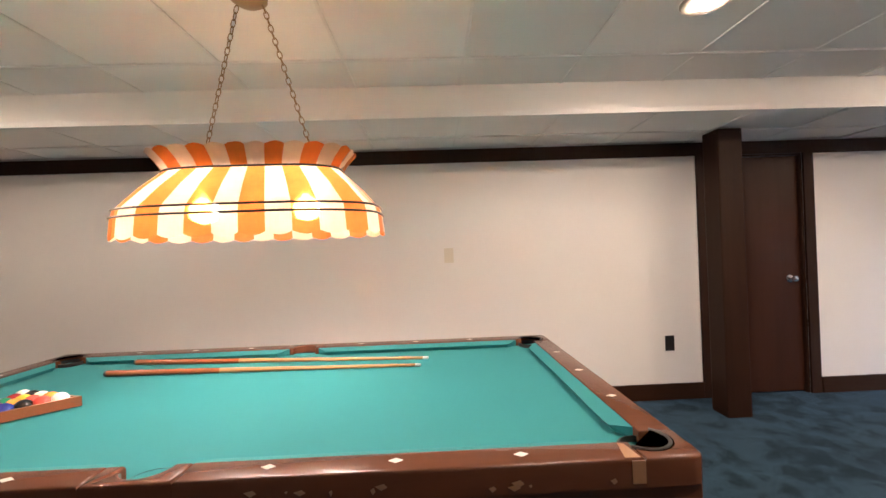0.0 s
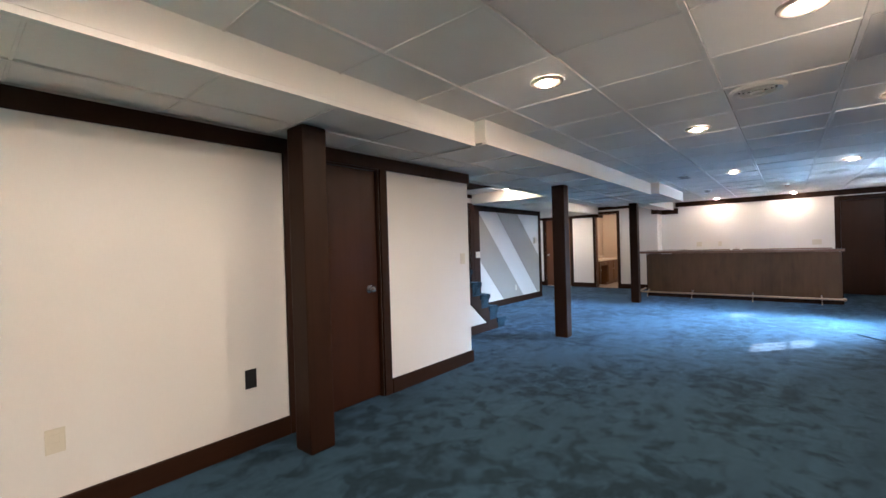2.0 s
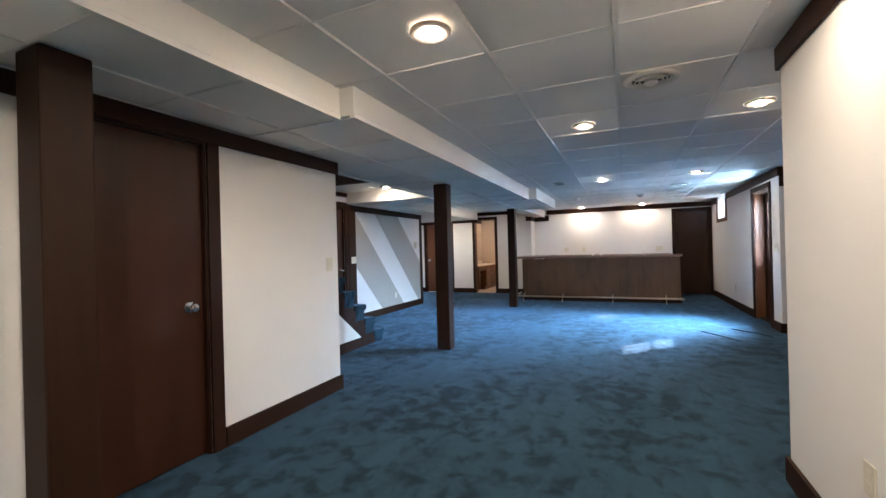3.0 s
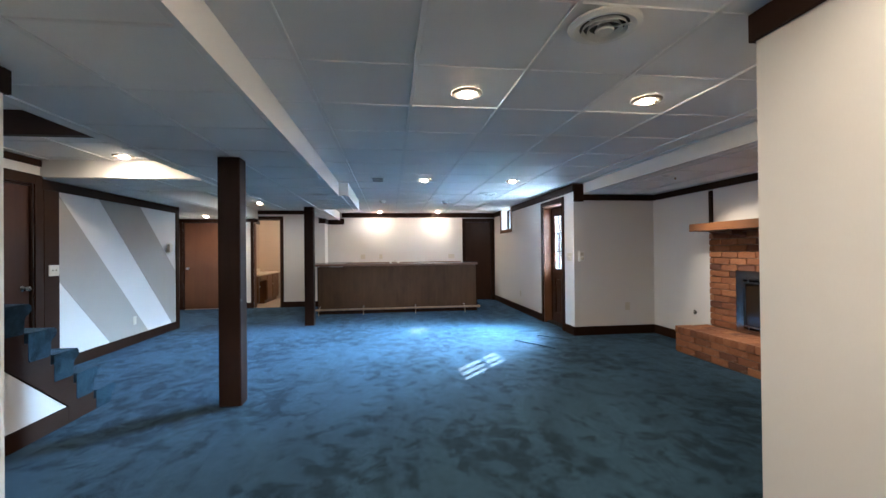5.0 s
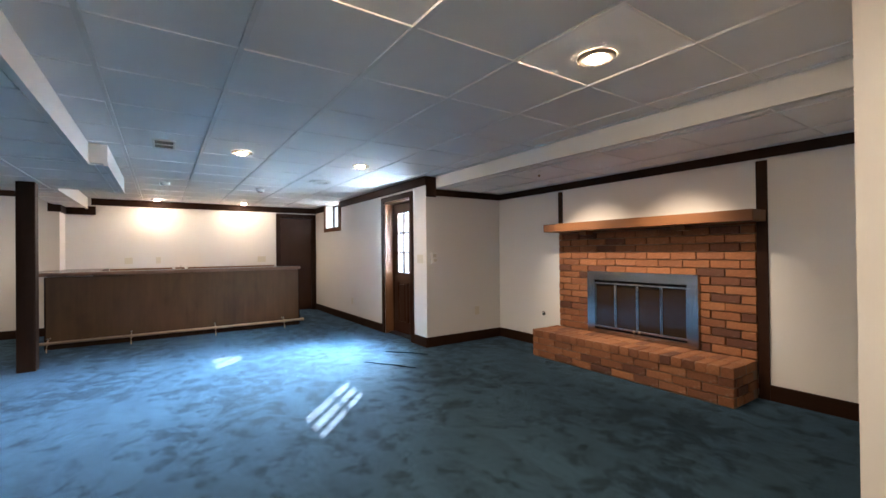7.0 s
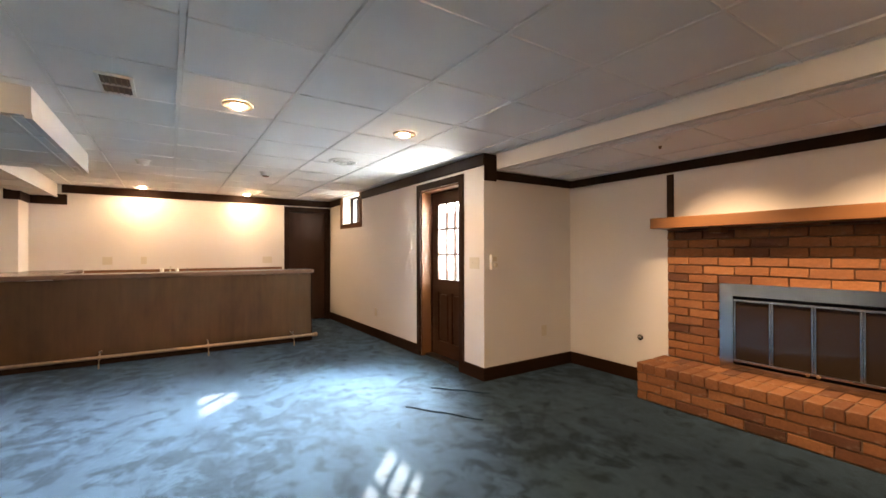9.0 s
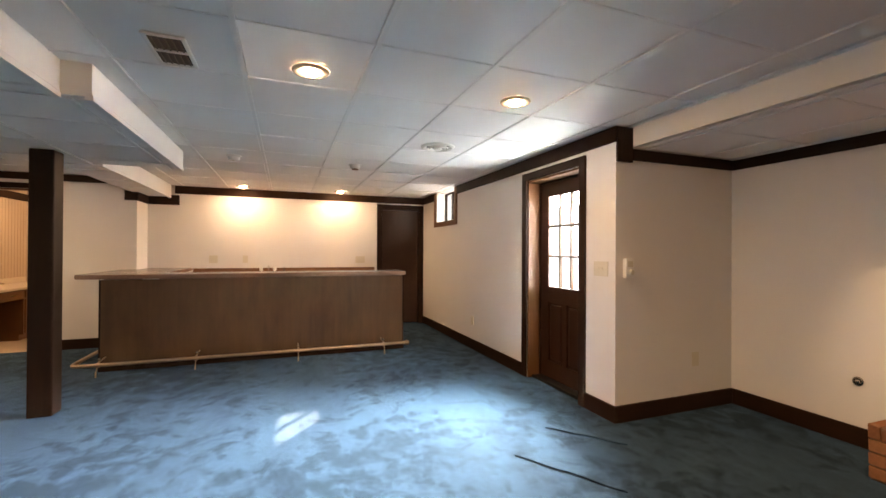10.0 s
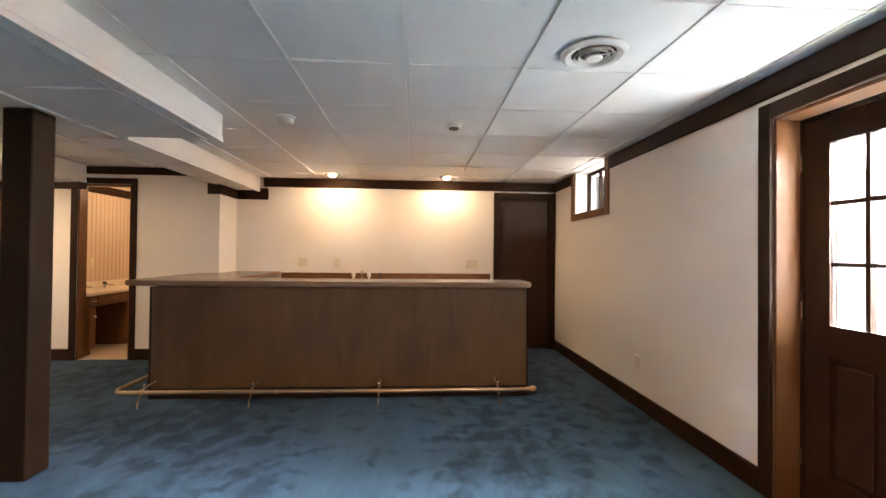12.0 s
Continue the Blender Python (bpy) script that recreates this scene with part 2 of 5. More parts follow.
def tube(points, radius, steps=10):
    """A round bar along points."""
    bm = bmesh.new()
    pts = [Vector(p) for p in points]
    rings = []
    for i, p in enumerate(pts):
        d = (pts[min(i + 1, len(pts) - 1)] - pts[max(i - 1, 0)]).normalized()
        u = d.cross(Vector((0, 0, 1)) if abs(d.z) < 0.9 else Vector((1, 0, 0))).normalized()
        w = d.cross(u)
        rings.append([bm.verts.new(p + radius * (math.cos(a) * u + math.sin(a) * w)) for a in (2 * math.pi * k / steps for k in range(steps))])
    for a, b in zip(rings, rings[1:]):
        for i in range(steps):
            bm.faces.new((a[i], a[(i + 1) % steps], b[(i + 1) % steps], b[i]))
    bm.faces.new(rings[0][::-1])
    bm.faces.new(rings[-1])
    bmesh.ops.recalc_face_normals(bm, faces=bm.faces)
    return bm


def prism(outline, z0, z1):
    """An outline of (x, y) pairs raised from z0 to z1."""
    bm = bmesh.new()
    a = [bm.verts.new((x, y, z0)) for x, y in outline]
    b = [bm.verts.new((x, y, z1)) for x, y in outline]
    n = len(a)
    for i in range(n):
        bm.faces.new((a[i], a[(i + 1) % n], b[(i + 1) % n], b[i]))
    bm.faces.new(a[::-1])
    bm.faces.new(b)
    bmesh.ops.recalc_face_normals(bm, faces=bm.faces)
    return bm


def mesh_of(name, bm, mat, smooth=False):
    me = bpy.data.meshes.new(name)
    bm.to_mesh(me)
    bm.free()
    me.materials.append(mat)
    if smooth:
        me.shade_smooth()
        me.set_sharp_from_angle(angle=radians(40))
    return me


def place(name, bm, mat, label="", category="", kind="", group="", smooth=False):
    """A top-level mesh in world places."""
    return tagged(new(name, mesh_of(name, bm, mat, smooth)), label, category, group, kind)


def thing(name, at, label, category, group="", kind=""):
    e = new(name)
    e.empty_display_size = 0.1
    e.location = at
    return tagged(e, label, category, group, kind)


def whole(ob):
    p = Vector((0, 0, 0))
    while ob:
        p += ob.location
        ob = ob.parent
    return p


def part(name, bm, mat, parent, label="", smooth=False):
    """One mesh under a thing or a part; bm is in world places."""
    bmesh.ops.translate(bm, verts=bm.verts, vec=-whole(parent))
    ob = new(name, mesh_of(name, bm, mat, smooth))
    ob.parent = parent
    return tagged(ob, label)

# ---- structure ----
HIGH, LOW, LOWF = 2.285, 2.112, 2.135
TRIM_H, BASE_H = 0.12, 0.13
YN, YS, XE, XB, YFP = 3.945, -0.47, 13.59, 13.12, -1.765


def structure(name, bm, mat, label, category):
    return place(name, bm, mat, label, category, "structure")


structure("floor", boxes((-3.3, 13.13, -2.2, 7.6, -0.1, 0.0), (13.13, 13.72, -0.6, 3.9, -0.1, 0.0)), M["carpet"], "mottled blue plush carpet over the whole floor", "carpet floor")
structure("floor_bath", boxes((13.134, 15.3, 3.95, 7.6, -0.1, 0.004)), M["bathfloor"], "beige tiled floor of the small bathroom", "tile floor")

structure("wall_north", boxes((-3.2, 2.70, YN, YN + 0.12, 0, 2.4), (3.53, 4.84, YN, YN + 0.12, 0, 2.4), (2.70, 3.53, YN, YN + 0.12, 2.05, 2.4)), M["wall"], "plain white papered wall behind the pool table", "wall")
structure("wall_closet", boxes((2.6, 3.7, 4.7, 4.78, 0, 2.4), (2.6, 2.68, 4.06, 4.7, 0, 2.4), (3.62, 3.7, 4.06, 4.7, 0, 2.4)), M["wall"], "white wall closing the closet behind the door", "wall")
structure("wall_west", boxes((-3.3, -3.2, -2.2, 4.06, 0, 2.4)), M["wall"], "plain white wall closing the room", "wall")
structure("wall_back", boxes((-3.2, 2.9, -2.2, -2.1, 0, 2.4)), M["wall"], "plain white wall closing the room", "wall")
structure("wall_fin", boxes((2.9, 4.39, 0.55, 0.722, 0, 2.4), (4.27, 4.39, YFP, 0.55, 0, 2.4), (2.9, 3.02, -2.2, 0.55, 0, 2.4)), M["wall"], "cream white end of a partition wall", "wall")
structure("wall_fireplace", boxes((4.28, 8.90, YFP - 0.5, YFP - 0.06, 0, 2.4), (4.28, 5.50, YFP - 0.06, YFP, 0, 2.4), (7.64, 8.90, YFP - 0.06, YFP, 0, 2.4), (5.50, 7.64, YFP - 0.06, YFP, 1.50, 2.4)), M["wall"], "white wall of the fireplace alcove", "wall")
structure("wall_alcove", boxes((8.79, 9.10, YFP, YS, 0, 2.4)), M["wall"], "white side wall of the alcove beside the outside door", "wall")
WS = YS - 0.26
structure("wall_south", boxes((9.10, 9.20, WS, YS, 0, 2.4), (10.05, 12.05, WS, YS, 0, 2.4), (12.88, 13.72, WS, YS, 0, 2.4), (9.20, 10.05, WS, YS, 2.06, 2.4), (12.05, 12.88, WS, YS, 0, 1.79), (12.05, 12.88, WS, YS, 2.284, 2.4)), M["wall"], "white outside wall with a door and a small high window", "wall")
structure("wall_east", boxes((XE, XE + 0.12, 0.32, 3.83, 0, 2.4), (XE, XE + 0.12, YS, -0.39, 0, 2.4), (XE, XE + 0.12, -0.39, 0.32, 2.08, 2.4)), M["wall"], "white wall behind the bar", "wall")
structure("wall_bath", boxes((XB, XB + 0.12, 3.95, 4.85, 0, 2.4), (XB, XB + 0.12, 5.46, 6.20, 0, 2.4), (XB, XB + 0.12, 7.02, 7.6, 0, 2.4), (XB, XB + 0.12, 4.85, 5.46, 2.09, 2.4), (XB, XB + 0.12, 6.20, 7.02, 2.06, 2.4), (XB, XE + 0.12, 3.83, 3.95, 0, 2.4)), M["wall"], "white wall with the bathroom doorway", "wall")
structure("wall_stripe", boxes((7.64, 10.60, 5.95, 6.07, 0, 2.4), (3.6, 6.84, 5.95, 6.07, 0, 2.4), (6.84, 7.64, 5.95, 6.07, 2.04, 2.4)), M["wall"], "white wall with broad taupe diagonal stripes", "wall")
structure("wall_stairwell", boxes((3.6, 3.72, 4.06, 5.95, 0, 3.2)), M["wall"], "plain wall closing the stairwell", "wall")
structure("wall_corridor", boxes((6.0, 15.3, 7.6, 7.7, 0, 2.4), (6.0, 6.1, 6.07, 7.6, 0, 2.4)), M["wall"], "plain white wall closing the corridor", "wall")
# added out of view so no sky glows through the gaps under the doors
structure("wall_leak_stop", boxes((14.0, 14.1, WS, 0.9, 0, 2.4), (XE + 0.12, 14.1, 0.8, 0.9, 0, 2.4), (13.72, 14.1, WS, WS + 0.1, 0, 2.4), (13.72, 14.1, WS, 0.9, 2.4, 2.5), (13.72, 14.1, WS, 0.9, -0.1, -0.002), (15.2, 15.3, 6.05, 7.7, 0, 2.4)), M["wall"], "unseen walls behind the doors, added to block sky light at gaps", "wall")
structure("wall_bathroom", boxes((15.2, 15.3, 3.95, 6.05, 0, 2.4), (XB + 0.12, 15.2, 5.95, 6.05, 0, 2.4), (13.72, 15.2, 3.85, 3.95, 0, 2.4)), M["bathwall"], "beige striped wallpaper in the bathroom", "wall")


def panel_ceiling(bm_bars, bm_tiles, x0, x1, y0, y1, z, ox=10.10, oy=0.262, px=0.632, py=0.6225, rng=random.Random(5)):
    """Lay-in panels, a little uneven, above flat bars."""
    xs = [x0] + [ox + k * px for k in range(-30, 30) if x0 + 0.05 < ox + k * px < x1 - 0.05] + [x1]
    ys = [y0] + [oy + k * py for k in range(-30, 30) if y0 + 0.05 < oy + k * py < y1 - 0.05] + [y1]
    for y in ys[1:-1]:
        bx(bm_bars, x0, x1, y - 0.012, y + 0.012, z, z + 0.02)
    for a, b in zip(xs, xs[1:]):
        for c, d in zip(ys, ys[1:]):
            g = 0.0145 + (0.003 if rng.random() < 0.4 else 0.0)
            lift = [z + 0.006 + rng.uniform(0, 0.004) + (0.004 if rng.random() < 0.12 else 0) for _ in range(4)]
            lo = [bm_tiles.verts.new((x, y, h)) for (x, y), h in zip(((a + 0.009, c + g), (b - 0.004, c + g), (b - 0.004, d - g), (a + 0.009, d - g)), lift)]
            hi = [bm_tiles.verts.new((v.co.x, v.co.y, z + 0.03)) for v in lo]
            bm_tiles.faces.new(lo[::-1])
            for i in range(4):
                bm_tiles.faces.new((lo[i], lo[(i + 1) % 4], hi[(i + 1) % 4], hi[i]))
    for x in xs[1:-1]:
        bx(bm_bars, x - 0.006, x + 0.006, y0, y1, z + 0.003, z + 0.02)
    bx(bm_tiles, x0, x1, y0, y1, z + 0.045, z + 0.06)


def ceiling(name, x0, x1, y0, y1, z, label, **k):
    bars, tiles = bmesh.new(), bmesh.new()
    panel_ceiling(bars, tiles, x0, x1, y0, y1, z, **k)
    me_t = mesh_of(name, tiles, M["tile"])
    me_t.materials.append(M["grid"])
    joined = bmesh.new()
    joined.from_mesh(me_t)
    n = len(joined.faces)
    tmp = bpy.data.meshes.new("bars")
    bars.to_mesh(tmp)
    bars.free()
    joined.from_mesh(tmp)
    joined.faces.ensure_lookup_table()
    for f in joined.faces[n:]:
        f.material_index = 1
    joined.to_mesh(me_t)
    joined.free()
    bpy.data.meshes.remove(tmp)
    return tagged(new(name, me_t), label, "ceiling", "", "structure")


ceiling("ceiling_west", -3.3, 8.9, -2.2, YS - 0.1, HIGH, "suspended ceiling of white square panels near the fireplace")
ceiling("ceiling", -3.3, 13.72, YS - 0.1, 3.9, HIGH, "suspended ceiling of white square panels in a thin grid")
ceiling("ceiling_north", 4.0, 13.3, 3.9, 5.98, HIGH + 0.012, "raised suspended ceiling of white panels")
structure("ceiling_bath", boxes((XB + 0.1, 15.3, 3.9, 7.7, 2.36, 2.42)), M["bathwall"], "cream ceiling of the bathroom", "ceiling")


def soffit(name, x0, x1, y0, y1, label, z=LOW, top=HIGH + 0.06):
    """A boxed duct with panelled underside and plain sides."""
    body = boxes((x0, x1, y0, y1, z + 0.004, top))
    ob = structure(name, body, M["soffit"], label, "soffit")
    bars, tiles = bmesh.new(), bmesh.new()
    panel_ceiling(bars, tiles, x0 + 0.03, x1 - 0.03, y0 + 0.03, y1 - 0.03, z - 0.012, oy=3.6, rng=random.Random(9))
    for b in (bars, tiles):
        geom = [v for v in b.verts if v.co.z > z + 0.003]
        for v in geom:
            v.co.z = z + 0.003
    part("panels", tiles, M["tile"], ob)
    part("bars", bars, M["grid"], ob)
    edge = boxes((x0, x1, y0 - 0.006, y0 + 0.03, z - 0.016, z + 0.012), (x0, x1, y0 - 0.002, y0 + 0.02, z + 0.016, z + 0.026))
    part("edge_moulding", edge, M["grid"], ob)
    return ob


soffit("soffit_main", -3.2, 3.82, 3.11, 3.94, "long white boxed duct under the ceiling")
soffit("soffit_middle", 3.82, 8.95, 3.005, 4.35, "long white boxed duct over the posts")
soffit("soffit_bar_end", 8.95, 11.04, 2.87, 4.35, "white boxed duct ending near the bar")
soffit("soffit_wall_end", 11.04, XE, 3.53, 3.93, "narrow white boxed duct running to the wall")
soffit("soffit_cross", 7.72, 8.62, 4.35, 5.95, "white boxed duct crossing above the stair foot")
soffit("soffit_corridor", 8.62, XB, 5.36, 7.6, "low panelled ceiling before the corridor")
soffit("soffit_fireplace", 4.39, 8.79, YFP, -0.625, "low white boxed ceiling over the fireplace", LOWF)
structure("stair_header", boxes((6.04, 6.10, 4.35, 5.95, 2.13, 2.30)), M["trim_y"], "dark board across the stair opening", "trim")


def boards(name, label, category, *runs):
    """Dark boards: (axis, from, to, wall face, side the room lies on, z0, z1)."""
    bm = bmesh.new()
    for axis, a, b, w, side, z0, z1 in runs:
        t = 0.02 * side
        lo, hi = min(w, w + t), max(w, w + t)
        if axis == "x":
            bx(bm, a, b, lo, hi, z0, z1)
        else:
            bx(bm, lo, hi, a, b, z0, z1)
    bmesh.ops.bevel(bm, geom=bm.edges[:], offset=0.003, segments=1, affect="EDGES")
    return structure(name, bm, M["trim"], label, category)


H0, L0, F0 = HIGH - TRIM_H, LOW - TRIM_H, LOWF - TRIM_H
boards("trim_north", "dark wooden ceiling trim on the white wall", "trim", ("x", -3.2, 4.86, YN, -1, L0, LOW - 0.012), ("y", YN, YN + 0.12, 4.84, 1, L0, LOW))
boards("trim_stripe", "dark wooden trim above and beside the striped wall", "trim", ("x", 7.72, 10.62, 5.95, -1, L0, LOW - 0.012), ("x", 4.0, 7.72, 5.95, -1, HIGH - 0.06, HIGH + 0.01))
boards("trim_stripe_post", "dark upright boards at both ends of the striped wall", "trim", ("x", 10.52, 10.60, 5.95, -1, 0, L0), ("x", 7.742, 7.95, 5.95, -1, 0, L0), ("y", 5.93, 6.09, 10.60, 1, 0, LOW))
boards("trim_bath", "dark wooden ceiling trim over the bathroom door", "trim", ("y", 3.95, 5.36, XB, -1, HIGH - 0.08, HIGH + 0.01), ("y", 5.36, 7.6, XB, -1, L0 + 0.03, LOW - 0.012), ("y", 3.81, 3.97, XB, -1, L0, LOW + 0.03))
boards("trim_east", "dark wooden ceiling trim behind the bar", "trim", ("y", YS, 3.48, XE, -1, H0, HIGH), ("y", 3.42, 3.83, XE, -1, L0, LOW + 0.03), ("x", XB, XE - 0.02, 3.83, -1, L0, LOW + 0.03))
boards("trim_south", "dark wooden ceiling trim on the outside wall", "trim", ("x", 8.77, 11.96, YS, 1, H0, HIGH), ("x", 12.96, XE - 0.02, YS, 1, H0, HIGH))
boards("trim_alcove", "dark wooden trim stepping down into the alcove", "trim", ("y", -0.625, YS, 8.79, -1, F0, HIGH), ("y", YFP, -0.625, 8.79, -1, F0 + 0.02, LOWF - 0.012), ("x", 4.40, 8.77, YFP, 1, F0 + 0.02, LOWF - 0.012))
boards("trim_fireplace", "dark upright boards framing the fireplace wall", "trim", ("x", 7.58, 7.64, YFP, 1, 1.595, F0), ("x", 5.42, 5.50, YFP, 1, 0, F0))
boards("trim_fin", "dark ceiling trim round the partition end", "trim", ("x", 2.9, 4.41, 0.722, 1, H0, HIGH), ("y", -0.66, 0.722, 4.39, 1, H0, HIGH))
boards("baseboard_north", "dark wooden baseboard along the white wall", "baseboard", ("x", -3.2, 2.62, YN, -1, 0, BASE_H), ("x", 3.62, 4.86, YN, -1, 0, BASE_H), ("y", YN, YN + 0.12, 4.84, 1, 0, BASE_H))
boards("baseboard_stripe", "dark wooden baseboard under the stripes", "baseboard", ("x", 7.95, 10.52, 5.95, -1, 0, BASE_H))
boards("baseboard_bath", "dark wooden baseboard beside the bathroom door", "baseboard", ("y", 3.83, 4.785, XB, -1, 0, BASE_H), ("y", 5.53, 6.13, XB, -1, 0, BASE_H), ("y", 7.09, 7.6, XB, -1, 0, BASE_H))
boards("baseboard_south", "dark wooden baseboard along the outside wall", "baseboard", ("x", 10.13, XE, YS, 1, 0, BASE_H), ("x", 8.77, 9.12, YS, 1, 0, BASE_H))
boards("baseboard_alcove", "dark wooden baseboard in the alcove", "baseboard", ("y", YFP, YS, 8.79, -1, 0, BASE_H), ("x", 7.64, 8.77, YFP, 1, 0, BASE_H), ("x", 4.40, 5.42, YFP, 1, 0, BASE_H))
boards("baseboard_fin", "dark wooden baseboard of the partition", "baseboard", ("x", 2.9, 4.41, 0.722, 1, 0, BASE_H), ("y", YFP, 0.722, 4.39, 1, 0, BASE_H))

# diagonal stripes, thin paint layers on the wall
for pts in (((7.945, 1.985), (9.69, 0.128), (8.82, 0.128), (7.945, 1.015)), ((8.62, 1.992), (9.50, 1.992), (10.52, 0.99), (10.52, 0.128), (10.39, 0.128))):
    bm = bmesh.new()
    vs = [bm.verts.new((x, 5.95 - 0.003, z)) for x, z in pts]
    bm.faces.new(vs)
    r = bmesh.ops.extrude_face_region(bm, geom=bm.faces[:])
    bmesh.ops.translate(bm, verts=[v for v in r["geom"] if isinstance(v, bmesh.types.BMVert)], vec=(0, 0.0025, 0))
    bmesh.ops.recalc_face_normals(bm, faces=bm.faces)
    place("wall_stripe_paint", bm, M["taupe"], "broad diagonal stripe of taupe paint on white", "painted stripe", "structure")

# ---- posts ----


def post(x0, x1, y0, y1):
    p = place("post", box(x0, x1, y0, y1, 0, LOW - 0.012, 0.012, 2), M["post"], "square dark-stained wooden post on the carpet", "post", "structure", "ceiling posts")
    return p


post(2.52, 2.70, 3.52, 3.70)
post(6.50, 6.66, 3.53, 3.71)
post(10.40, 10.56, 3.62, 3.78)

# ---- doors ----


def knob(parent, at, way):
    """A round knob with its rose; way is the direction out of the door."""
    x, y, z = at
    axis = "x" if abs(way[0]) else "y"
    s = sum(way)
    prof = [(0.001, 0), (0.03, 0), (0.032, 0.004), (0.012, 0.008), (0.011, 0.028), (0.022, 0.036), (0.028, 0.05), (0.024, 0.062), (0.001, 0.066)]
    k = turned([(r, s * h) for r, h in prof], 18, axis, at)
    return part("door_knob", k, M["chrome"], parent, "round chrome door knob", True)


def flat_door(name, axis, a, b, wall, side, top, inset, mat, knob_at, label, casing=0.08):
    """A flush door with jambs and casing in an opening from a to b; side is towards the viewer."""
    def B(u0, u1, w0, w1, z0, z1, bevel=0.003):
        w0, w1 = min(w0, w1), max(w0, w1)
        return box(u0, u1, w0, w1, z0, z1, bevel) if axis == "x" else box(w0, w1, u0, u1, z0, z1, bevel)
    mid = ((a + b) / 2, wall, 0) if axis == "x" else (wall, (a + b) / 2, 0)
    d = thing(name, mid, label, "door", "", "structure")
    f = wall + side * 0.018
    part("casing", B(a - casing, a + 0.004, wall - side * 0.002, f, 0, top + casing), M["post"], d)
    part("casing", B(b - 0.004, b + casing, wall - side * 0.002, f, 0, top + casing), M["post"], d)
    part("head_casing", B(a + 0.004, b - 0.004, wall - side * 0.002, f, top - 0.004, top + casing), M["trim" if axis == "x" else "trim_y"], d)
    part("jamb", B(a + 0.002, a + 0.022, wall - side * 0.12, wall - side * 0.003, 0, top - 0.002), M["post"], d)
    part("jamb", B(b - 0.022, b - 0.002, wall - side * 0.12, wall - side * 0.003, 0, top - 0.002), M["post"], d)
    part("head_jamb", B(a + 0.022, b - 0.022, wall - side * 0.12, wall - side * 0.003, top - 0.022, top - 0.002), M["post"], d)
    s = wall - side * inset
    leaf = part("door_leaf", B(a + 0.025, b - 0.025, s, s - side * 0.036, 0.012, top - 0.025), mat, d)
    if knob_at is not None:
        at = (knob_at, s, 0.95) if axis == "x" else (s, knob_at, 0.95)
        knob(leaf, at, (0, side) if axis == "x" else (side, 0))
    return d


flat_door("door_closet", "x", 2.70, 3.53, YN, -1, 2.00, 0.03, M["door"], 3.41, "closed dark-stained flush closet door with chrome knob")
flat_door("door_stair", "x", 6.84, 7.64, 5.95, -1, 2.03, 0.03, M["door"], 7.54, "closed dark-stained flush door behind the stairs", 0.10)
flat_door("door_bar", "y", -0.39, 0.32, XE, -1, 2.07, 0.02, M["door"], None, "closed dark-stained flush door behind the bar", 0.075)
flat_door("door_corridor", "y", 6.20, 7.02, XB, -1, 2.03, 0.02, M["door_light"], 6.92, "closed warm brown flush door at the corridor end", 0.07)
bd = thing("door_bath", (XB, 5.2, 0), "open dark wooden doorway to the bathroom", "doorway", "", "structure")
for y0, y1 in ((4.785, 4.85), (5.46, 5.53)):
    part("casing", box(XB - 0.018, XB - 0.001, y0, y1, 0, 2.16, 0.003), M["post"], bd)
part("head_casing", box(XB - 0.018, XB - 0.001, 4.85, 5.46, 2.09, 2.16, 0.003), M["trim_y"], bd)
for y0, y1 in ((4.851, 4.871), (5.439, 5.459)):
    part("jamb", box(XB, XB + 0.12, y0, y1, 0, 2.088, 0.002), M["door_light"], bd)
part("head_jamb", box(XB, XB + 0.12, 4.871, 5.439, 2.068, 2.088, 0.002), M["door_light"], bd)

# ---- outside door, window and outdoors ----
od = thing("door_outside", (9.62, YS, 0), "closed dark brown outside door with nine glass panes", "door", "", "structure")
for x0, x1 in ((9.125, 9.204), (10.046, 10.125)):
    part("casing", box(x0, x1, YS - 0.002, YS + 0.02, 0, 2.135, 0.004), M["post"], od)
part("head_casing", box(9.204, 10.046, YS - 0.002, YS + 0.02, 2.056, 2.135, 0.004), M["trim"], od)
for x0, x1 in ((9.202, 9.222), (10.028, 10.048)):
    part("jamb", box(x0, x1, WS, YS - 0.003, 0, 2.058, 0.002), M["door_light"], od)
part("head_jamb", box(9.222, 10.028, WS, YS - 0.003, 2.036, 2.056, 0.002), M["door_light"], od)
part("threshold", box(9.222, 10.028, WS, YS - 0.05, 0, 0.025, 0.006), M["darksteel"], od)
DY0, DY1 = -0.665, -0.62
leaf = part("door_leaf", boxes((9.226, 9.36, DY0, DY1, 0.03, 2.03), (9.88, 10.024, DY0, DY1, 0.03, 2.03), (9.36, 9.88, DY0, DY1, 1.88, 2.03), (9.36, 9.88, DY0, DY1, 0.80, 0.96), (9.36, 9.88, DY0, DY1, 0.03, 0.20), (9.585, 9.655, DY0, DY1, 0.20, 0.80), (9.36, 9.88, DY0 + 0.005, DY1 - 0.018, 0.20, 0.80)), M["door"], od)
for x0, x1 in ((9.385, 9.56), (9.68, 9.855)):
    part("raised_panel", box(x0, x1, DY1 - 0.02, DY1 - 0.004, 0.225, 0.775, 0.012, 2), M["door"], leaf)
for i in range(3):
    for j in range(3):
        x0, z0 = 9.36 + i * 0.1733, 0.96 + j * 0.3067
        p = part("pane", box(x0 + 0.002, x0 + 0.171, -0.645, -0.641, z0 + 0.002, z0 + 0.304), M["pane"], leaf)
        p.visible_shadow = False
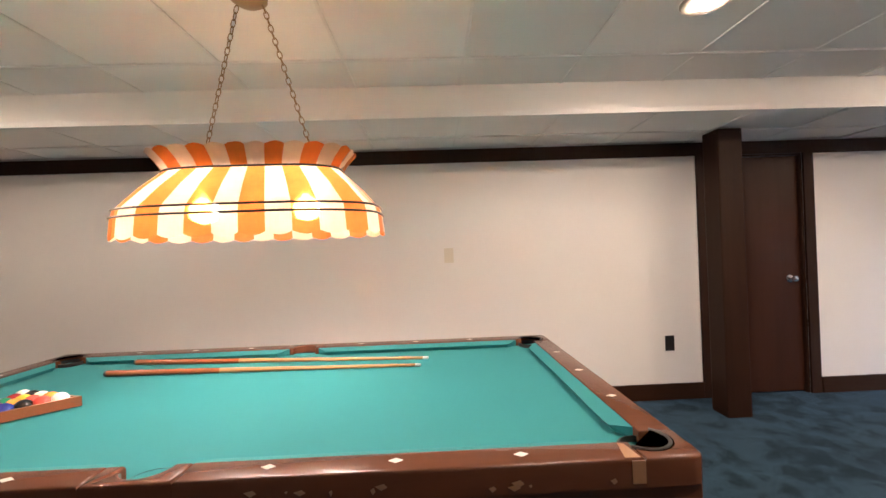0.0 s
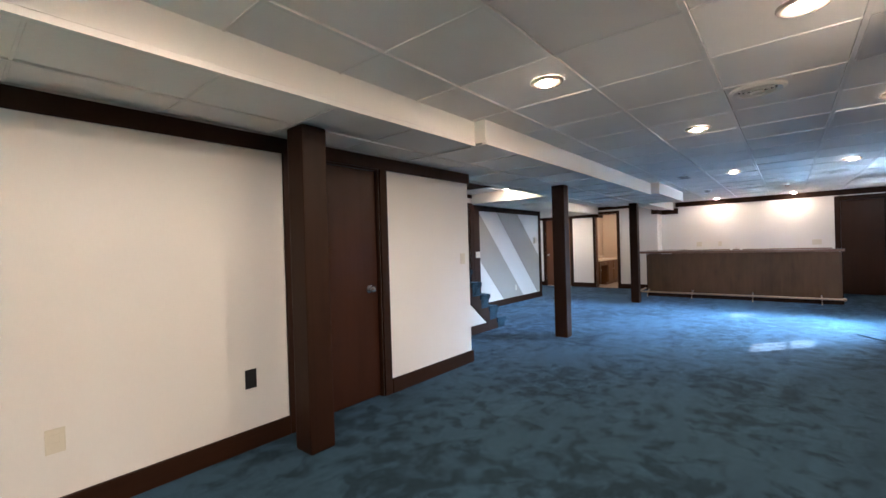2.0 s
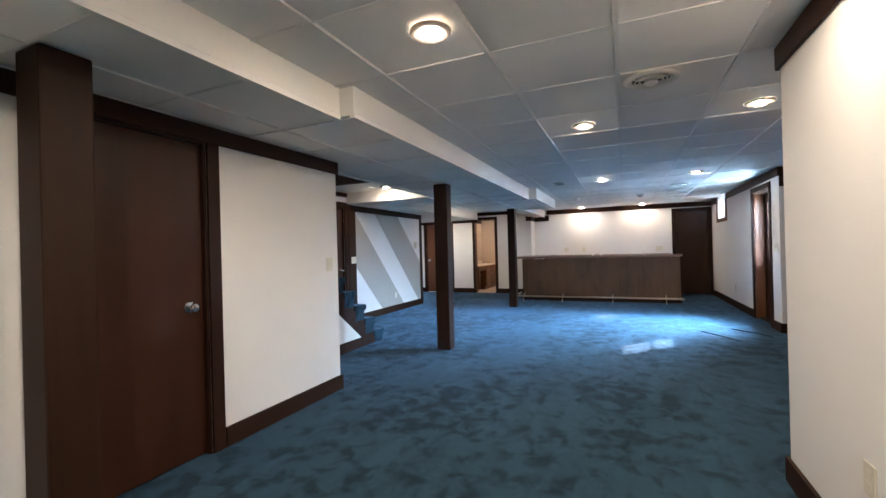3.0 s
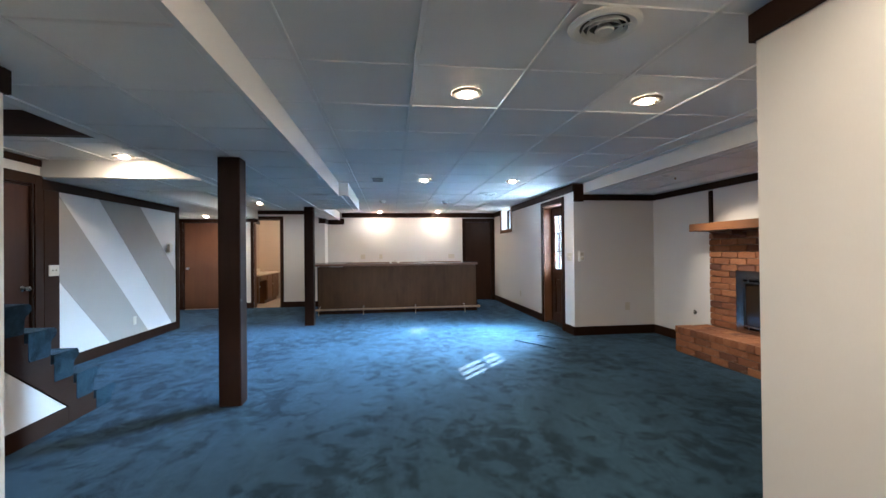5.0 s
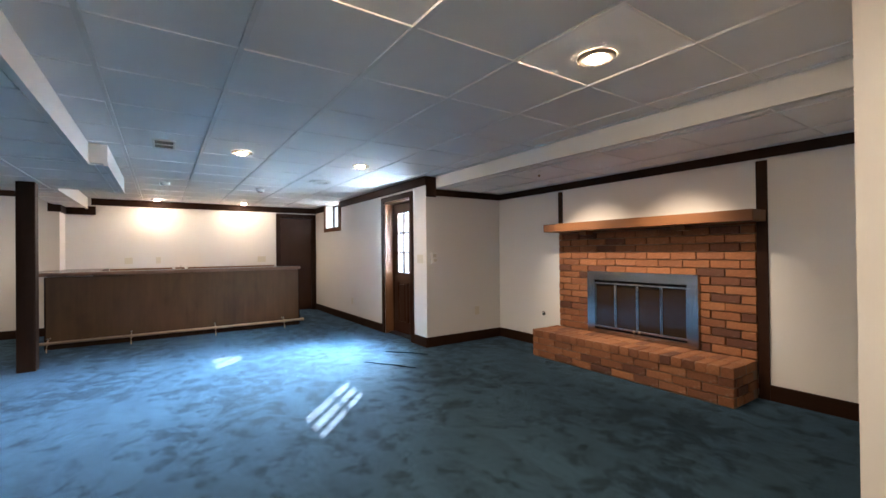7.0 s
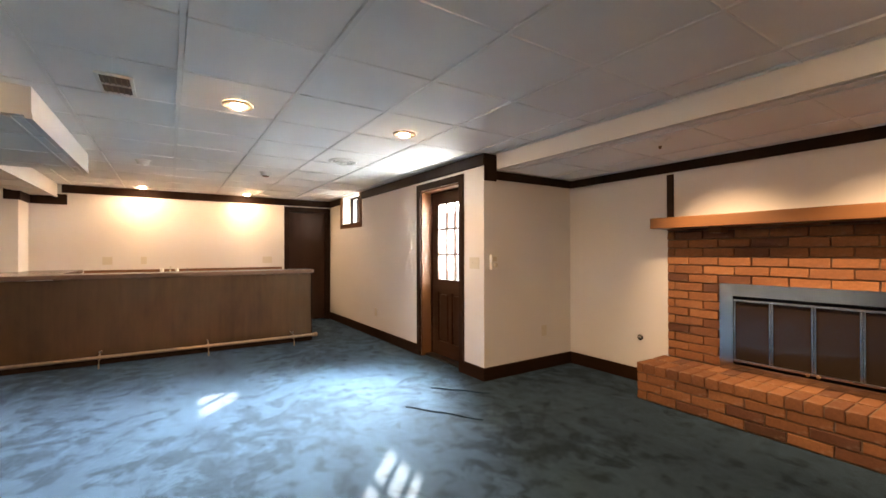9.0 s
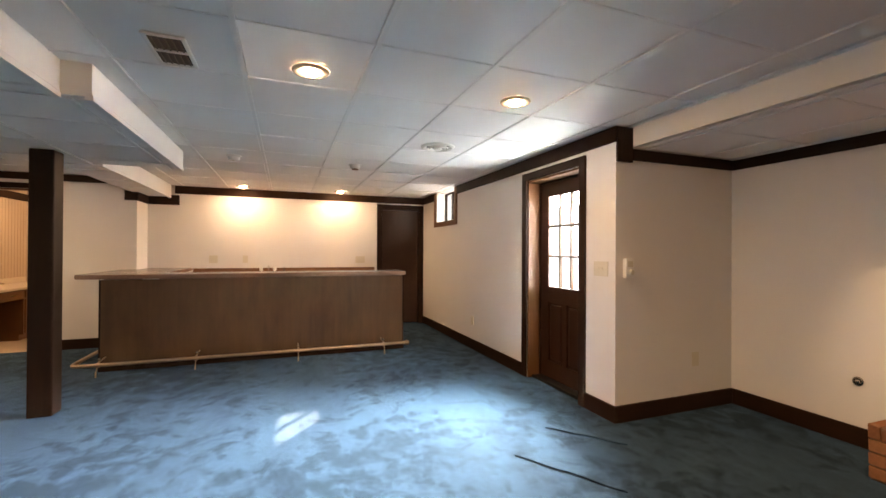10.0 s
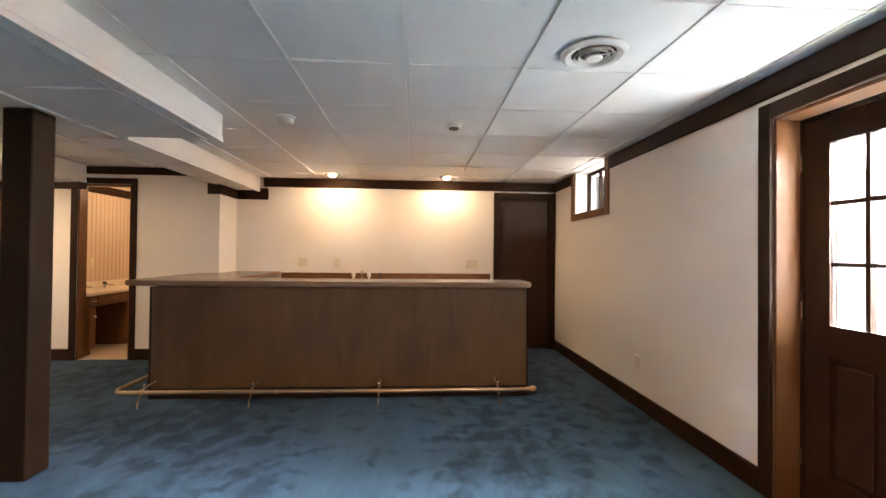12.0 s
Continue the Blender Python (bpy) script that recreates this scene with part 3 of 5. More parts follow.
for i in (1, 2):
    x = 9.36 + i * 0.1733
    part("muntin", box(x - 0.011, x + 0.011, DY0 + 0.006, DY1 - 0.004, 0.96, 1.88, 0.003), M["door"], leaf)
    z = 0.96 + i * 0.3067
    part("muntin", box(9.36, 9.88, DY0 + 0.008, DY1 - 0.006, z - 0.011, z + 0.011, 0.003), M["door"], leaf)
part("door_stop", box(9.222, 10.028, DY1 + 0.001, DY1 + 0.014, 2.012, 2.0355, 0.002), M["post"], od)
for x0, x1 in ((9.2222, 9.242), (10.008, 10.0278)):
    part("door_stop", box(x0, x1, DY1 + 0.001, DY1 + 0.014, 0.026, 2.0115, 0.002), M["post"], od)
for z in (0.25, 1.02, 1.80):
    part("hinge", box(10.012, 10.030, DY1 + 0.0135, DY1 + 0.022, z - 0.045, z + 0.045, 0.003), M["chrome"], leaf, "worn steel hinge")

w1 = thing("window_1", (12.46, YS, 1.79), "small high basement window with brown frame", "window", "", "structure")
for x0, x1 in ((11.965, 12.052), (12.878, 12.965)):
    part("casing", box(x0, x1, YS - 0.002, YS + 0.018, 1.715, 2.283, 0.003), M["mantel"], w1)
part("window_sill", box(12.052, 12.878, YS - 0.2, YS + 0.022, 1.715, 1.792, 0.004), M["mantel"], w1)
for x0, x1 in ((12.052, 12.07), (12.86, 12.878)):
    part("jamb", box(x0, x1, WS, YS - 0.003, 1.794, 2.283, 0.002), M["white_plastic"], w1)
for x0, x1 in ((12.072, 12.102), (12.515, 12.543), (12.828, 12.858)):
    part("window_frame", box(x0, x1, -0.655, -0.615, 1.80, 2.281, 0.004), M["post"], w1)
for z0, z1 in ((1.796, 1.82), (2.252, 2.281)):
    part("window_frame", box(12.102, 12.828, -0.653, -0.617, z0, z1, 0.004), M["post"], w1)
for x0, x1 in ((12.102, 12.515), (12.543, 12.828)):
    p = part("pane", box(x0, x1, -0.637, -0.633, 1.82, 2.252), M["pane"], w1)
    p.visible_shadow = False
# unseen walls, added to cut the sun patch this window throws
structure("window_sun_block", boxes((12.93, 13.05, -1.42, WS - 0.002, 1.5, 2.28), (11.9, 12.93, -1.42, -1.30, 1.5, 2.42), (11.78, 11.9, -1.42, WS - 0.002, 1.5, 2.48), (11.9, 12.93, -1.30, WS - 0.002, 1.5, 1.56)), M["concrete"], "unseen grey block round the small window, trimming its sun patch", "window well")

# ground colour is lowered to hold back bounce light indoors
structure("ground", boxes((-400, 400, -800, -2.25, -0.35, -0.03), (9.10, 13.72, -2.25, WS, -0.35, -0.03)), M["concrete"], "concrete ground outside the door, darkened to limit bounce light", "ground")
# added outside to stop sun through the lower door panes
structure("sun_cut_wall", boxes((8.2, 16.0, -2.9, -2.7, -0.03, 3.12)), M["whitewash"], "unseen white wall outside, added to cut the door's sun patch", "wall")

# ---- pool table ----
TX0, TX1, TY0, TY1, TZ = -1.545, 1.018, 1.485, 2.855, 0.80
TXM = (TX0 + TX1) / 2
pt = thing("pool_table", (TXM, (TY0 + TY1) / 2, 0), "worn brown pool table with green felt and pearl markers", "pool table")
RW = 0.088
part("bed", box(TX0 + 0.05, TX1 - 0.05, TY0 + 0.05, TY1 - 0.05, 0.725, 0.765, 0.003), M["felt"], pt, "green felt playing surface")


def arc(cx, cy, r, a0, a1, n=9):
    return [(cx + r * math.cos(radians(a0 + (a1 - a0) * i / n)), cy + r * math.sin(radians(a0 + (a1 - a0) * i / n))) for i in range(n + 1)]


def rail_piece(name, outline, mat=None):
    bm = prism(outline, 0.735, TZ)
    e = [e for e in bm.edges if all(v.co.z > TZ - 0.001 for v in e.verts)]
    bmesh.ops.bevel(bm, geom=e, offset=0.008, segments=3, affect="EDGES", profile=0.5)
    return part(name, bm, mat or M["table"], pt, "", True)


SP, CP = 0.058, 0.14
for y0, y1, s in ((TY0, TY0 + RW, 1), (TY1 - RW, TY1, -1)):
    for xa, xb in ((TX0 + CP, TXM - 0.10), (TXM + 0.10, TX1 - CP)):
        rail_piece("rail", [(xa, y0), (xb, y0), (xb, y1), (xa, y1)])
    yi = y1 if s > 0 else y0
    yo = y0 if s > 0 else y1
    cy = yi - s * 0.004
    notch = arc(TXM, cy, SP, 0 if s > 0 else 0, -180 if s > 0 else 180)
    outline = [(TXM - 0.0995, yi), (TXM - 0.0995, yo), (TXM + 0.0995, yo), (TXM + 0.0995, yi), (TXM + SP, yi)] + notch + [(TXM - SP, yi)]
    rail_piece("side_pocket_rail", outline)
    part("side_pocket", turned([(SP - 0.004, 0.66), (SP - 0.001, 0.70), (SP - 0.001, 0.764), (SP - 0.006, 0.766), (SP - 0.007, 0.69), (0.01, 0.675)], 20, "z", (TXM, cy, 0)), M["leather"], pt, "black leather pocket", True)
for x0, x1 in ((TX0, TX0 + RW), (TX1 - RW, TX1)):
    rail_piece("end_rail", [(x0, TY0 + CP), (x1, TY0 + CP), (x1, TY1 - CP), (x0, TY1 - CP)])
for sx, cx in ((1, TX0), (-1, TX1)):
    for sy, cyy in ((1, TY0), (-1, TY1)):
        px, py = cx + sx * 0.098, cyy + sy * 0.098
        a = math.degrees(math.atan2(sy, sx))
        d = CP - 0.0005
        pts = [(0, 0.032), (0.004, 0.014), (0.014, 0.004), (0.032, 0), (d, 0), (d, 0.06)] + [(min(x, d), min(y, d)) for x, y in arc(0.098, 0.098, 0.062, -45, -225, 12)] + [(0.06, d), (0, d)]
        outline = [(cx + sx * x, cyy + sy * y) for x, y in pts]
        if sx * sy < 0:
            outline = outline[::-1]
        rail_piece("corner_rail", outline)
        part("corner_pocket", turned([(0.058, 0.65), (0.0605, 0.70), (0.0605, 0.780), (0.055, 0.782), (0.054, 0.69), (0.01, 0.675)], 20, "z", (px, py, 0)), M["leather"], pt, "black leather pocket", True)
        ring = [(px + 0.061 * math.cos(t), py + 0.061 * math.sin(t), 0.799) for t in (math.atan2(-sy, -sx) + radians(k) for k in range(-95, 96, 10))]
        part("pocket_rim", tube(ring, 0.005, 6), M["leather"], pt, "", True)
for y, s in ((TY0 + RW, 1), (TY1 - RW, -1)):
    for xa, xb in ((TX0 + 0.17, TXM - 0.075), (TXM + 0.075, TX1 - 0.17)):
        bm = bmesh.new()
        prof = ((0, TZ - 0.004), (0.045, TZ - 0.016), (0.03, 0.766), (0, 0.766))
        A = [bm.verts.new((xa + (0.05 if k in (1, 2) else 0), y + s * w, z)) for k, (w, z) in enumerate(prof)]
        B = [bm.verts.new((xb - (0.05 if k in (1, 2) else 0), y + s * w, z)) for k, (w, z) in enumerate(prof)]
        for i in range(4):
            bm.faces.new((A[i], A[(i + 1) % 4], B[(i + 1) % 4], B[i]))
        bm.faces.new(A[::-1]), bm.faces.new(B)
        bmesh.ops.recalc_face_normals(bm, faces=bm.faces)
        part("cushion", bm, M["felt"], pt)
for x, s in ((TX0 + RW, 1), (TX1 - RW, -1)):
    bm = bmesh.new()
    prof = ((0, TZ - 0.004), (0.045, TZ - 0.016), (0.03, 0.766), (0, 0.766))
    A = [bm.verts.new((x + s * w, TY0 + 0.17 + (0.05 if k in (1, 2) else 0), z)) for k, (w, z) in enumerate(prof)]
    B = [bm.verts.new((x + s * w, TY1 - 0.17 - (0.05 if k in (1, 2) else 0), z)) for k, (w, z) in enumerate(prof)]
    for i in range(4):
        bm.faces.new((A[i], A[(i + 1) % 4], B[(i + 1) % 4], B[i]))
    bm.faces.new(A[::-1]), bm.faces.new(B)
    bmesh.ops.recalc_face_normals(bm, faces=bm.faces)
    part("cushion", bm, M["felt"], pt)
STEP = 0.29
marks = [(TXM + s * k * STEP, y) for y in (TY0 + 0.046, TY1 - 0.046) for s in (-1, 1) for k in (1, 2, 3)]
marks += [(x, (TY0 + TY1) / 2 + k * STEP) for x in (TX0 + 0.046, TX1 - 0.046) for k in (-1, 0, 1)]
for x, y in marks:
    part("diamond_marker", prism([(x - 0.017, y), (x, y - 0.011), (x + 0.017, y), (x, y + 0.011)], TZ - 0.001, TZ + 0.001), M["pearl"], pt, "pearl diamond inlay")
for dims in ((TX0 + 0.008, TX1 - 0.008, TY0 + 0.008, TY0 + 0.033, 0.42, 0.735), (TX0 + 0.008, TX1 - 0.008, TY1 - 0.033, TY1 - 0.008, 0.42, 0.735), (TX0 + 0.008, TX0 + 0.033, TY0 + 0.033, TY1 - 0.033, 0.42, 0.735), (TX1 - 0.033, TX1 - 0.008, TY0 + 0.033, TY1 - 0.033, 0.42, 0.735)):
    part("apron", box(*dims, 0.004), M["table"], pt)
for x in (TX0 + 0.06, TX1 - 0.24):
    for y in (TY0 + 0.06, TY1 - 0.24):
        part("leg", box(x, x + 0.18, y, y + 0.18, 0, 0.42, 0.01), M["table"], pt)
part("tape_strip", prism([(TX1 - 0.185, TY0 + 0.006), (TX1 - 0.150, TY0 + 0.004), (TX1 - 0.158, TY0 + 0.07), (TX1 - 0.172, TY0 + 0.078)], TZ - 0.0005, TZ + 0.0012), M["tape"], pt, "peeling brown tape")
part("tape_strip", box(TX1 - 0.172, TX1 - 0.142, TY0 - 0.002, TY0 + 0.001, TZ - 0.055, TZ - 0.004), M["tape"], pt, "peeling brown tape")
rng = random.Random(3)
for k in range(16):
    x = rng.uniform(TX0 + 0.3, TX1 - 0.15)
    w, h = rng.uniform(0.006, 0.03), rng.uniform(0.004, 0.012)
    z = 0.748 + rng.uniform(0, 0.022)
    part("worn_chip", prism([(x, z), (x + w * 0.5, z - h), (x + w, z - h * 0.3), (x + w * 0.7, z + h * 0.5)], 0, 0.001), M["tape"], pt)
for ch in pt.children:
    if ch.name.startswith("worn_chip"):
        off = whole(pt)
        for v in ch.data.vertices:
            x, z, d = v.co.x + off.x, v.co.y + off.y, v.co.z + off.z
            v.co = Vector((x, TY0 - 0.0005 - d, z)) - off


def cue(a, b, z):
    """A two-piece cue: thick butt at a, tip at b."""
    a, b = Vector((*a, z + 0.014)), Vector((*b, z + 0.0065))
    c = thing("pool_cue", (a.x, a.y, z), "two-tone wooden pool cue lying on green felt", "pool cue", "pool cues on the table")
    d = (b - a)
    def taper(u0, u1, r0, r1):
        bm = bmesh.new()
        side = d.normalized().cross(Vector((0, 0, 1)))
        up = side.cross(d.normalized())
        rings = []
        for u, r in ((u0, r0), (u1, r1)):
            rings.append([bm.verts.new(a + d * u + r * (math.cos(t) * side + math.sin(t) * up)) for t in (2 * math.pi * k / 12 for k in range(12))])
        for i in range(12):
            bm.faces.new((rings[0][i], rings[0][(i + 1) % 12], rings[1][(i + 1) % 12], rings[1][i]))
        bm.faces.new(rings[0]), bm.faces.new(rings[1][::-1])
        bmesh.ops.recalc_face_normals(bm, faces=bm.faces)
        return bm
    part("bumper", taper(-0.008, 0.0, 0.012, 0.014), M["black"], c, "", True)
    part("butt", taper(0, 0.36, 0.014, 0.0112), M["cue_dark"], c, "", True)
    part("shaft", taper(0.36, 0.982, 0.0112, 0.0066), M["cue_pale"], c, "", True)
    part("ferrule", taper(0.982, 1.0, 0.0066, 0.0062), M["white_plastic"], c, "", True)


cue((-1.06, 2.685), (0.385, 2.565), 0.766)
cue((-1.06, 2.495), (0.352, 2.445), 0.766)

# ball rack and balls
P0, P1, P2 = Vector((-0.86, 2.11)), Vector((-1.075, 1.905)), Vector((-1.145, 2.193))
cen = (P0 + P1 + P2) / 3
rk = thing("ball_rack", (cen.x, cen.y, 0.766), "brown wooden triangle rack on green felt", "ball rack")
for a, b in ((P0, P1), (P1, P2), (P2, P0)):
    n = Vector(((b - a).y, -(b - a).x)).normalized()
    if n.dot(cen - a) < 0:
        n = -n
    part("rack_side", prism([tuple(a), tuple(b), tuple(b + n * 0.012 - (b - a).normalized() * 0.02), tuple(a + n * 0.012 + (b - a).normalized() * 0.02)], 0.768, 0.803), M["rackwood"], rk)
ball_colours = ((0.85, 0.80, 0.68), (0.80, 0.10, 0.07), (0.85, 0.30, 0.04), (0.02, 0.02, 0.02), (0.85, 0.55, 0.05), (0.03, 0.05, 0.25), (0.10, 0.02, 0.12), (0.02, 0.18, 0.08), (0.25, 0.03, 0.03))
ball_mats = [material("ball_paint", c, 0.12) for c in ball_colours]
order = (0, 1, 2, 3, 1, 0, 5, 2, 4, 3, 0, 6, 7, 8, 0)
q0, q1, q2 = (cen + (p - cen) * 0.62 for p in (P0, P1, P2))
k = 0
for i in range(5):
    for j in range(i + 1):
        p = q0 + (q1 - q0) * (i / 4.0) + (q2 - q1) * (j / 4.0)
        b = turned([(0.0286 * math.sin(math.pi * s / 10) + 0.0002, -0.0286 * math.cos(math.pi * s / 10)) for s in range(11)], 16, "z", (p.x, p.y, 0.766 + 0.0286))
        place("pool_ball", b, ball_mats[order[k]], "glossy %s pool ball inside the wooden rack" % ("cream", "red", "orange", "black", "yellow", "dark blue", "purple", "green", "maroon")[order[k]], "pool ball", "", "racked pool balls", True)
        k += 1

# ---- hanging table lamp ----
LC = Vector((-0.245, 2.19, 0))
pl = thing("pool_table_lamp", (LC.x, LC.y, HIGH), "lit hanging stained-glass lamp with orange and cream stripes", "hanging lamp")


def oval(a, hx, hy, p=3.2):
    c, s = math.cos(a), math.sin(a)
    return LC + Vector((hx * math.copysign(abs(c) ** (2 / p), c), hy * math.copysign(abs(s) ** (2 / p), s), 0))


def shade_strip(name, k, n, levels, mat, scallop_lo=0.0, scallop_hi=0.0):
    """One glass panel between two angles, through (half x, half y, z) levels."""
    bm = bmesh.new()
    sub = 4
    grid = []
    for li, (hx, hy, z) in enumerate(levels):
        row = []
        for i in range(sub + 1):
            u = i / sub
            dz = 0
            if li == 0:
                dz = -scallop_lo * math.sin(math.pi * u)
            elif li == len(levels) - 1:
                dz = scallop_hi * math.sin(math.pi * u)
            row.append(bm.verts.new(oval(ang[k] + (ang[k + 1] - ang[k]) * u, hx, hy) + Vector((0, 0, z + dz))))
        grid.append(row)
    for a, b in zip(grid, grid[1:]):
        for i in range(sub):
            bm.faces.new((a[i], a[i + 1], b[i + 1], b[i]))
    r = bmesh.ops.solidify(bm, geom=bm.faces[:], thickness=0.003)
    return part(name, bm, mat, pl, "", True)


NP = 30
# equal panel widths along the oval
dense = [oval(2 * math.pi * i / 2000, 0.475, 0.27) for i in range(2001)]
run = [0.0]
for a, b in zip(dense, dense[1:]):
    run.append(run[-1] + (b - a).length)
ang, i = [], 0
for k in range(NP):
    while run[i] < run[-1] * k / NP:
        i += 1
    ang.append(2 * math.pi * i / 2000)
ang.append(2 * math.pi)
for k in range(NP):
    a, b = (M["shade_amber"], M["shade_cream"]) if k % 2 else (M["shade_cream"], M["shade_amber"])
    shade_strip("skirt_panel", k, NP, ((0.478, 0.272, 1.362), (0.472, 0.268, 1.428)), a, 0.012)
    shade_strip("band_panel", k, NP, ((0.471, 0.267, 1.430), (0.465, 0.262, 1.455)), a)
    shade_strip("shade_panel", k, NP, ((0.463, 0.26, 1.458), (0.395, 0.205, 1.535), (0.325, 0.15, 1.60)), a)
    shade_strip("crown_panel", k, NP, ((0.325, 0.15, 1.603), (0.345, 0.165, 1.635), (0.375, 0.185, 1.668)), b, 0, 0.010)
for hx, hy, z in ((0.474, 0.27, 1.429), (0.467, 0.264, 1.4565), (0.327, 0.152, 1.6015)):
    pts = [oval(2 * math.pi * i / 96, hx, hy) + Vector((0, 0, z)) for i in range(97)]
    part("lead_band", tube(pts, 0.004, 6), M["black"], pl, "dark lead seam", True)


def chain(a, b, link_len=0.034):
    a, b = Vector(a), Vector(b)
    d = (b - a).normalized()
    u = d.cross(Vector((0, 1, 0))).normalized()
    w = d.cross(u)
    whole_bm = bmesh.new()
    n = int((b - a).length / (link_len * 0.78))
    for i in range(n):
        c = a + (b - a) * ((i + 0.5) / n)
        s = u if i % 2 else w
        pts = [c + d * (link_len / 2 * math.cos(t)) + s * (0.0085 * math.sin(t)) for t in (2 * math.pi * k / 12 for k in range(13))]
        t = tube(pts, 0.0021, 5)
        tmp = bpy.data.meshes.new("link")
        t.to_mesh(tmp)
        t.free()
        whole_bm.from_mesh(tmp)
        bpy.data.meshes.remove(tmp)
    return whole_bm


M["brass"] = material("dull_brass", (0.36, 0.25, 0.14), 0.4, 1)
part("chain", chain((-0.455, 2.19, 1.61), (-0.30, 2.19, 2.25)), M["brass"], pl, "dull brass chain", True)
part("chain", chain((-0.01, 2.19, 1.61), (-0.20, 2.19, 2.25)), M["brass"], pl, "dull brass chain", True)
part("canopy", turned([(0.07, HIGH), (0.068, HIGH - 0.012), (0.045, HIGH - 0.028), (0.012, HIGH - 0.034)], 24, "z", (-0.255, 2.19, 0)), M["brass"], pl, "", True)
# unseen plate, added to weaken the light thrown on the ceiling
plate_bm = prism([tuple(oval(2 * math.pi * i / 40, 0.322, 0.147))[:2] for i in range(40)], 1.606, 1.609)
part("uplight_damper", plate_bm, M["shade_cream"], pl, "unseen cream plate across the crown, added to dim the uplight")
part("inner_bar", tube([(-0.56, 2.19, 1.60), (0.04, 2.19, 1.60)], 0.006, 8), M["brass"], pl, "", True)
for x in (-0.46, -0.06):
    part("socket", turned([(0.02, 1.595), (0.02, 1.53), (0.016, 1.525)], 14, "z", (x, 2.19, 0)), M["white_plastic"], pl, "", True)
    part("bulb", turned([(0.014, 1.524), (0.042, 1.50), (0.052, 1.465), (0.040, 1.43), (0.002, 1.415)], 16, "z", (x, 2.19, 0)), M["pool_bulb"], pl, "lit frosted bulb", True).visible_shadow = False
    lamp("pool_lamp_light", "POINT", POOL_W, (1.0, 0.74, 0.48), pose(x, 2.19, 1.475), radius=0.03)
    d = lamp("pool_lamp_downlight", "SPOT", POOL_DOWN_W, (1.0, 0.84, 0.66), pose(x, 2.19, 1.40), radius=0.035)
    d.data.spot_size, d.data.spot_blend = radians(150), 0.4

# ---- ceiling fixtures ----


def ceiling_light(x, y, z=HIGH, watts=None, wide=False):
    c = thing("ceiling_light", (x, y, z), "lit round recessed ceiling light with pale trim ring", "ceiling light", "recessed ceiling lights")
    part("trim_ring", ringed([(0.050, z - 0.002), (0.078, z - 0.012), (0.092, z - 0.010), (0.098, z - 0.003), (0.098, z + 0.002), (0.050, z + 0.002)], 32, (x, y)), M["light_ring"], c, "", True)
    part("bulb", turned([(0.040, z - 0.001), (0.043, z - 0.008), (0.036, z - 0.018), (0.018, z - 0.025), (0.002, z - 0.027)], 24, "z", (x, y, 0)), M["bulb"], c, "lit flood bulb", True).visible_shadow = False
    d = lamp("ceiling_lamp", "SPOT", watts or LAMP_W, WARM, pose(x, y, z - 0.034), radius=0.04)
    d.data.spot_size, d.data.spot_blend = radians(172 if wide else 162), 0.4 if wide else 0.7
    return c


for x, y, w in ((3.445, 2.30, 0), (5.40, 1.785, 0), (5.40, 0.56, 2.0), (8.61, 1.79, 0), (8.61, 0.525, 2.2)):
    ceiling_light(x, y, HIGH, w)
ceiling_light(3.43, 1.11, HIGH, 1.7, True)
# the second and third are unseen, added to brighten the walls by the table
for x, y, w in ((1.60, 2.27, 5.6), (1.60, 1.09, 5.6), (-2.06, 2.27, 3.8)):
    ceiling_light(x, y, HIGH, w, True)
for x, y in ((13.26, 2.52), (13.28, 1.07)):
    ceiling_light(x, y, HIGH, BAR_W, True)
ceiling_light(11.59, 4.87, HIGH + 0.012, 2.2)
ceiling_light(7.45, 4.98, HIGH + 0.012, 1.3, True)
ceiling_light(12.40, 6.22, LOW - 0.012)


def round_diffuser(x, y):
    c = thing("round_air_diffuser", (x, y, HIGH), "white round air diffuser with ring vanes in ceiling", "ceiling vent", "round ceiling vents")
    # black disc stands in for the shade behind the vanes
    part("vent_shade", turned([(0.112, HIGH - 0.0005), (0.112, HIGH - 0.003)], 24, "z", (x, y, 0)), M["black"], c)
    part("outer_ring", ringed([(0.112, HIGH - 0.012), (0.135, HIGH - 0.018), (0.155, HIGH - 0.008), (0.158, HIGH), (0.108, HIGH), (0.106, HIGH - 0.006)], 32, (x, y)), M["white_plastic"], c, "", True)
    for r in (0.092, 0.068):
        bm = bmesh.new()
        rings = []
        for rr, h in ((r, HIGH - 0.004), (r + 0.008, HIGH - 0.024), (r + 0.006, HIGH - 0.025), (r - 0.003, HIGH - 0.005)):
            rings.append([bm.verts.new((x + rr * math.cos(t), y + rr * math.sin(t), h)) for t in (2 * math.pi * i / 28 for i in range(28))])
        rings.append(rings[0])
        for a, b in zip(rings, rings[1:]):
            for i in range(28):
                bm.faces.new((a[i], a[(i + 1) % 28], b[(i + 1) % 28], b[i]))
        bmesh.ops.recalc_face_normals(bm, faces=bm.faces)
        part("vane_ring", bm, M["white_plastic"], c, "", True)
    part("hub", turned([(0.03, HIGH - 0.005), (0.042, HIGH - 0.022), (0.036, HIGH - 0.03), (0.002, HIGH - 0.032)], 20, "z", (x, y, 0)), M["white_plastic"], c, "", True)
    for a in (0, 2.1, 4.2):
        part("spoke", tube([(x + 0.035 * math.cos(a), y + 0.035 * math.sin(a), HIGH - 0.012), (x + 0.115 * math.cos(a), y + 0.115 * math.sin(a), HIGH - 0.012)], 0.004, 6), M["white_plastic"], c)


round_diffuser(4.55, 1.32)
round_diffuser(9.89, 0.595)


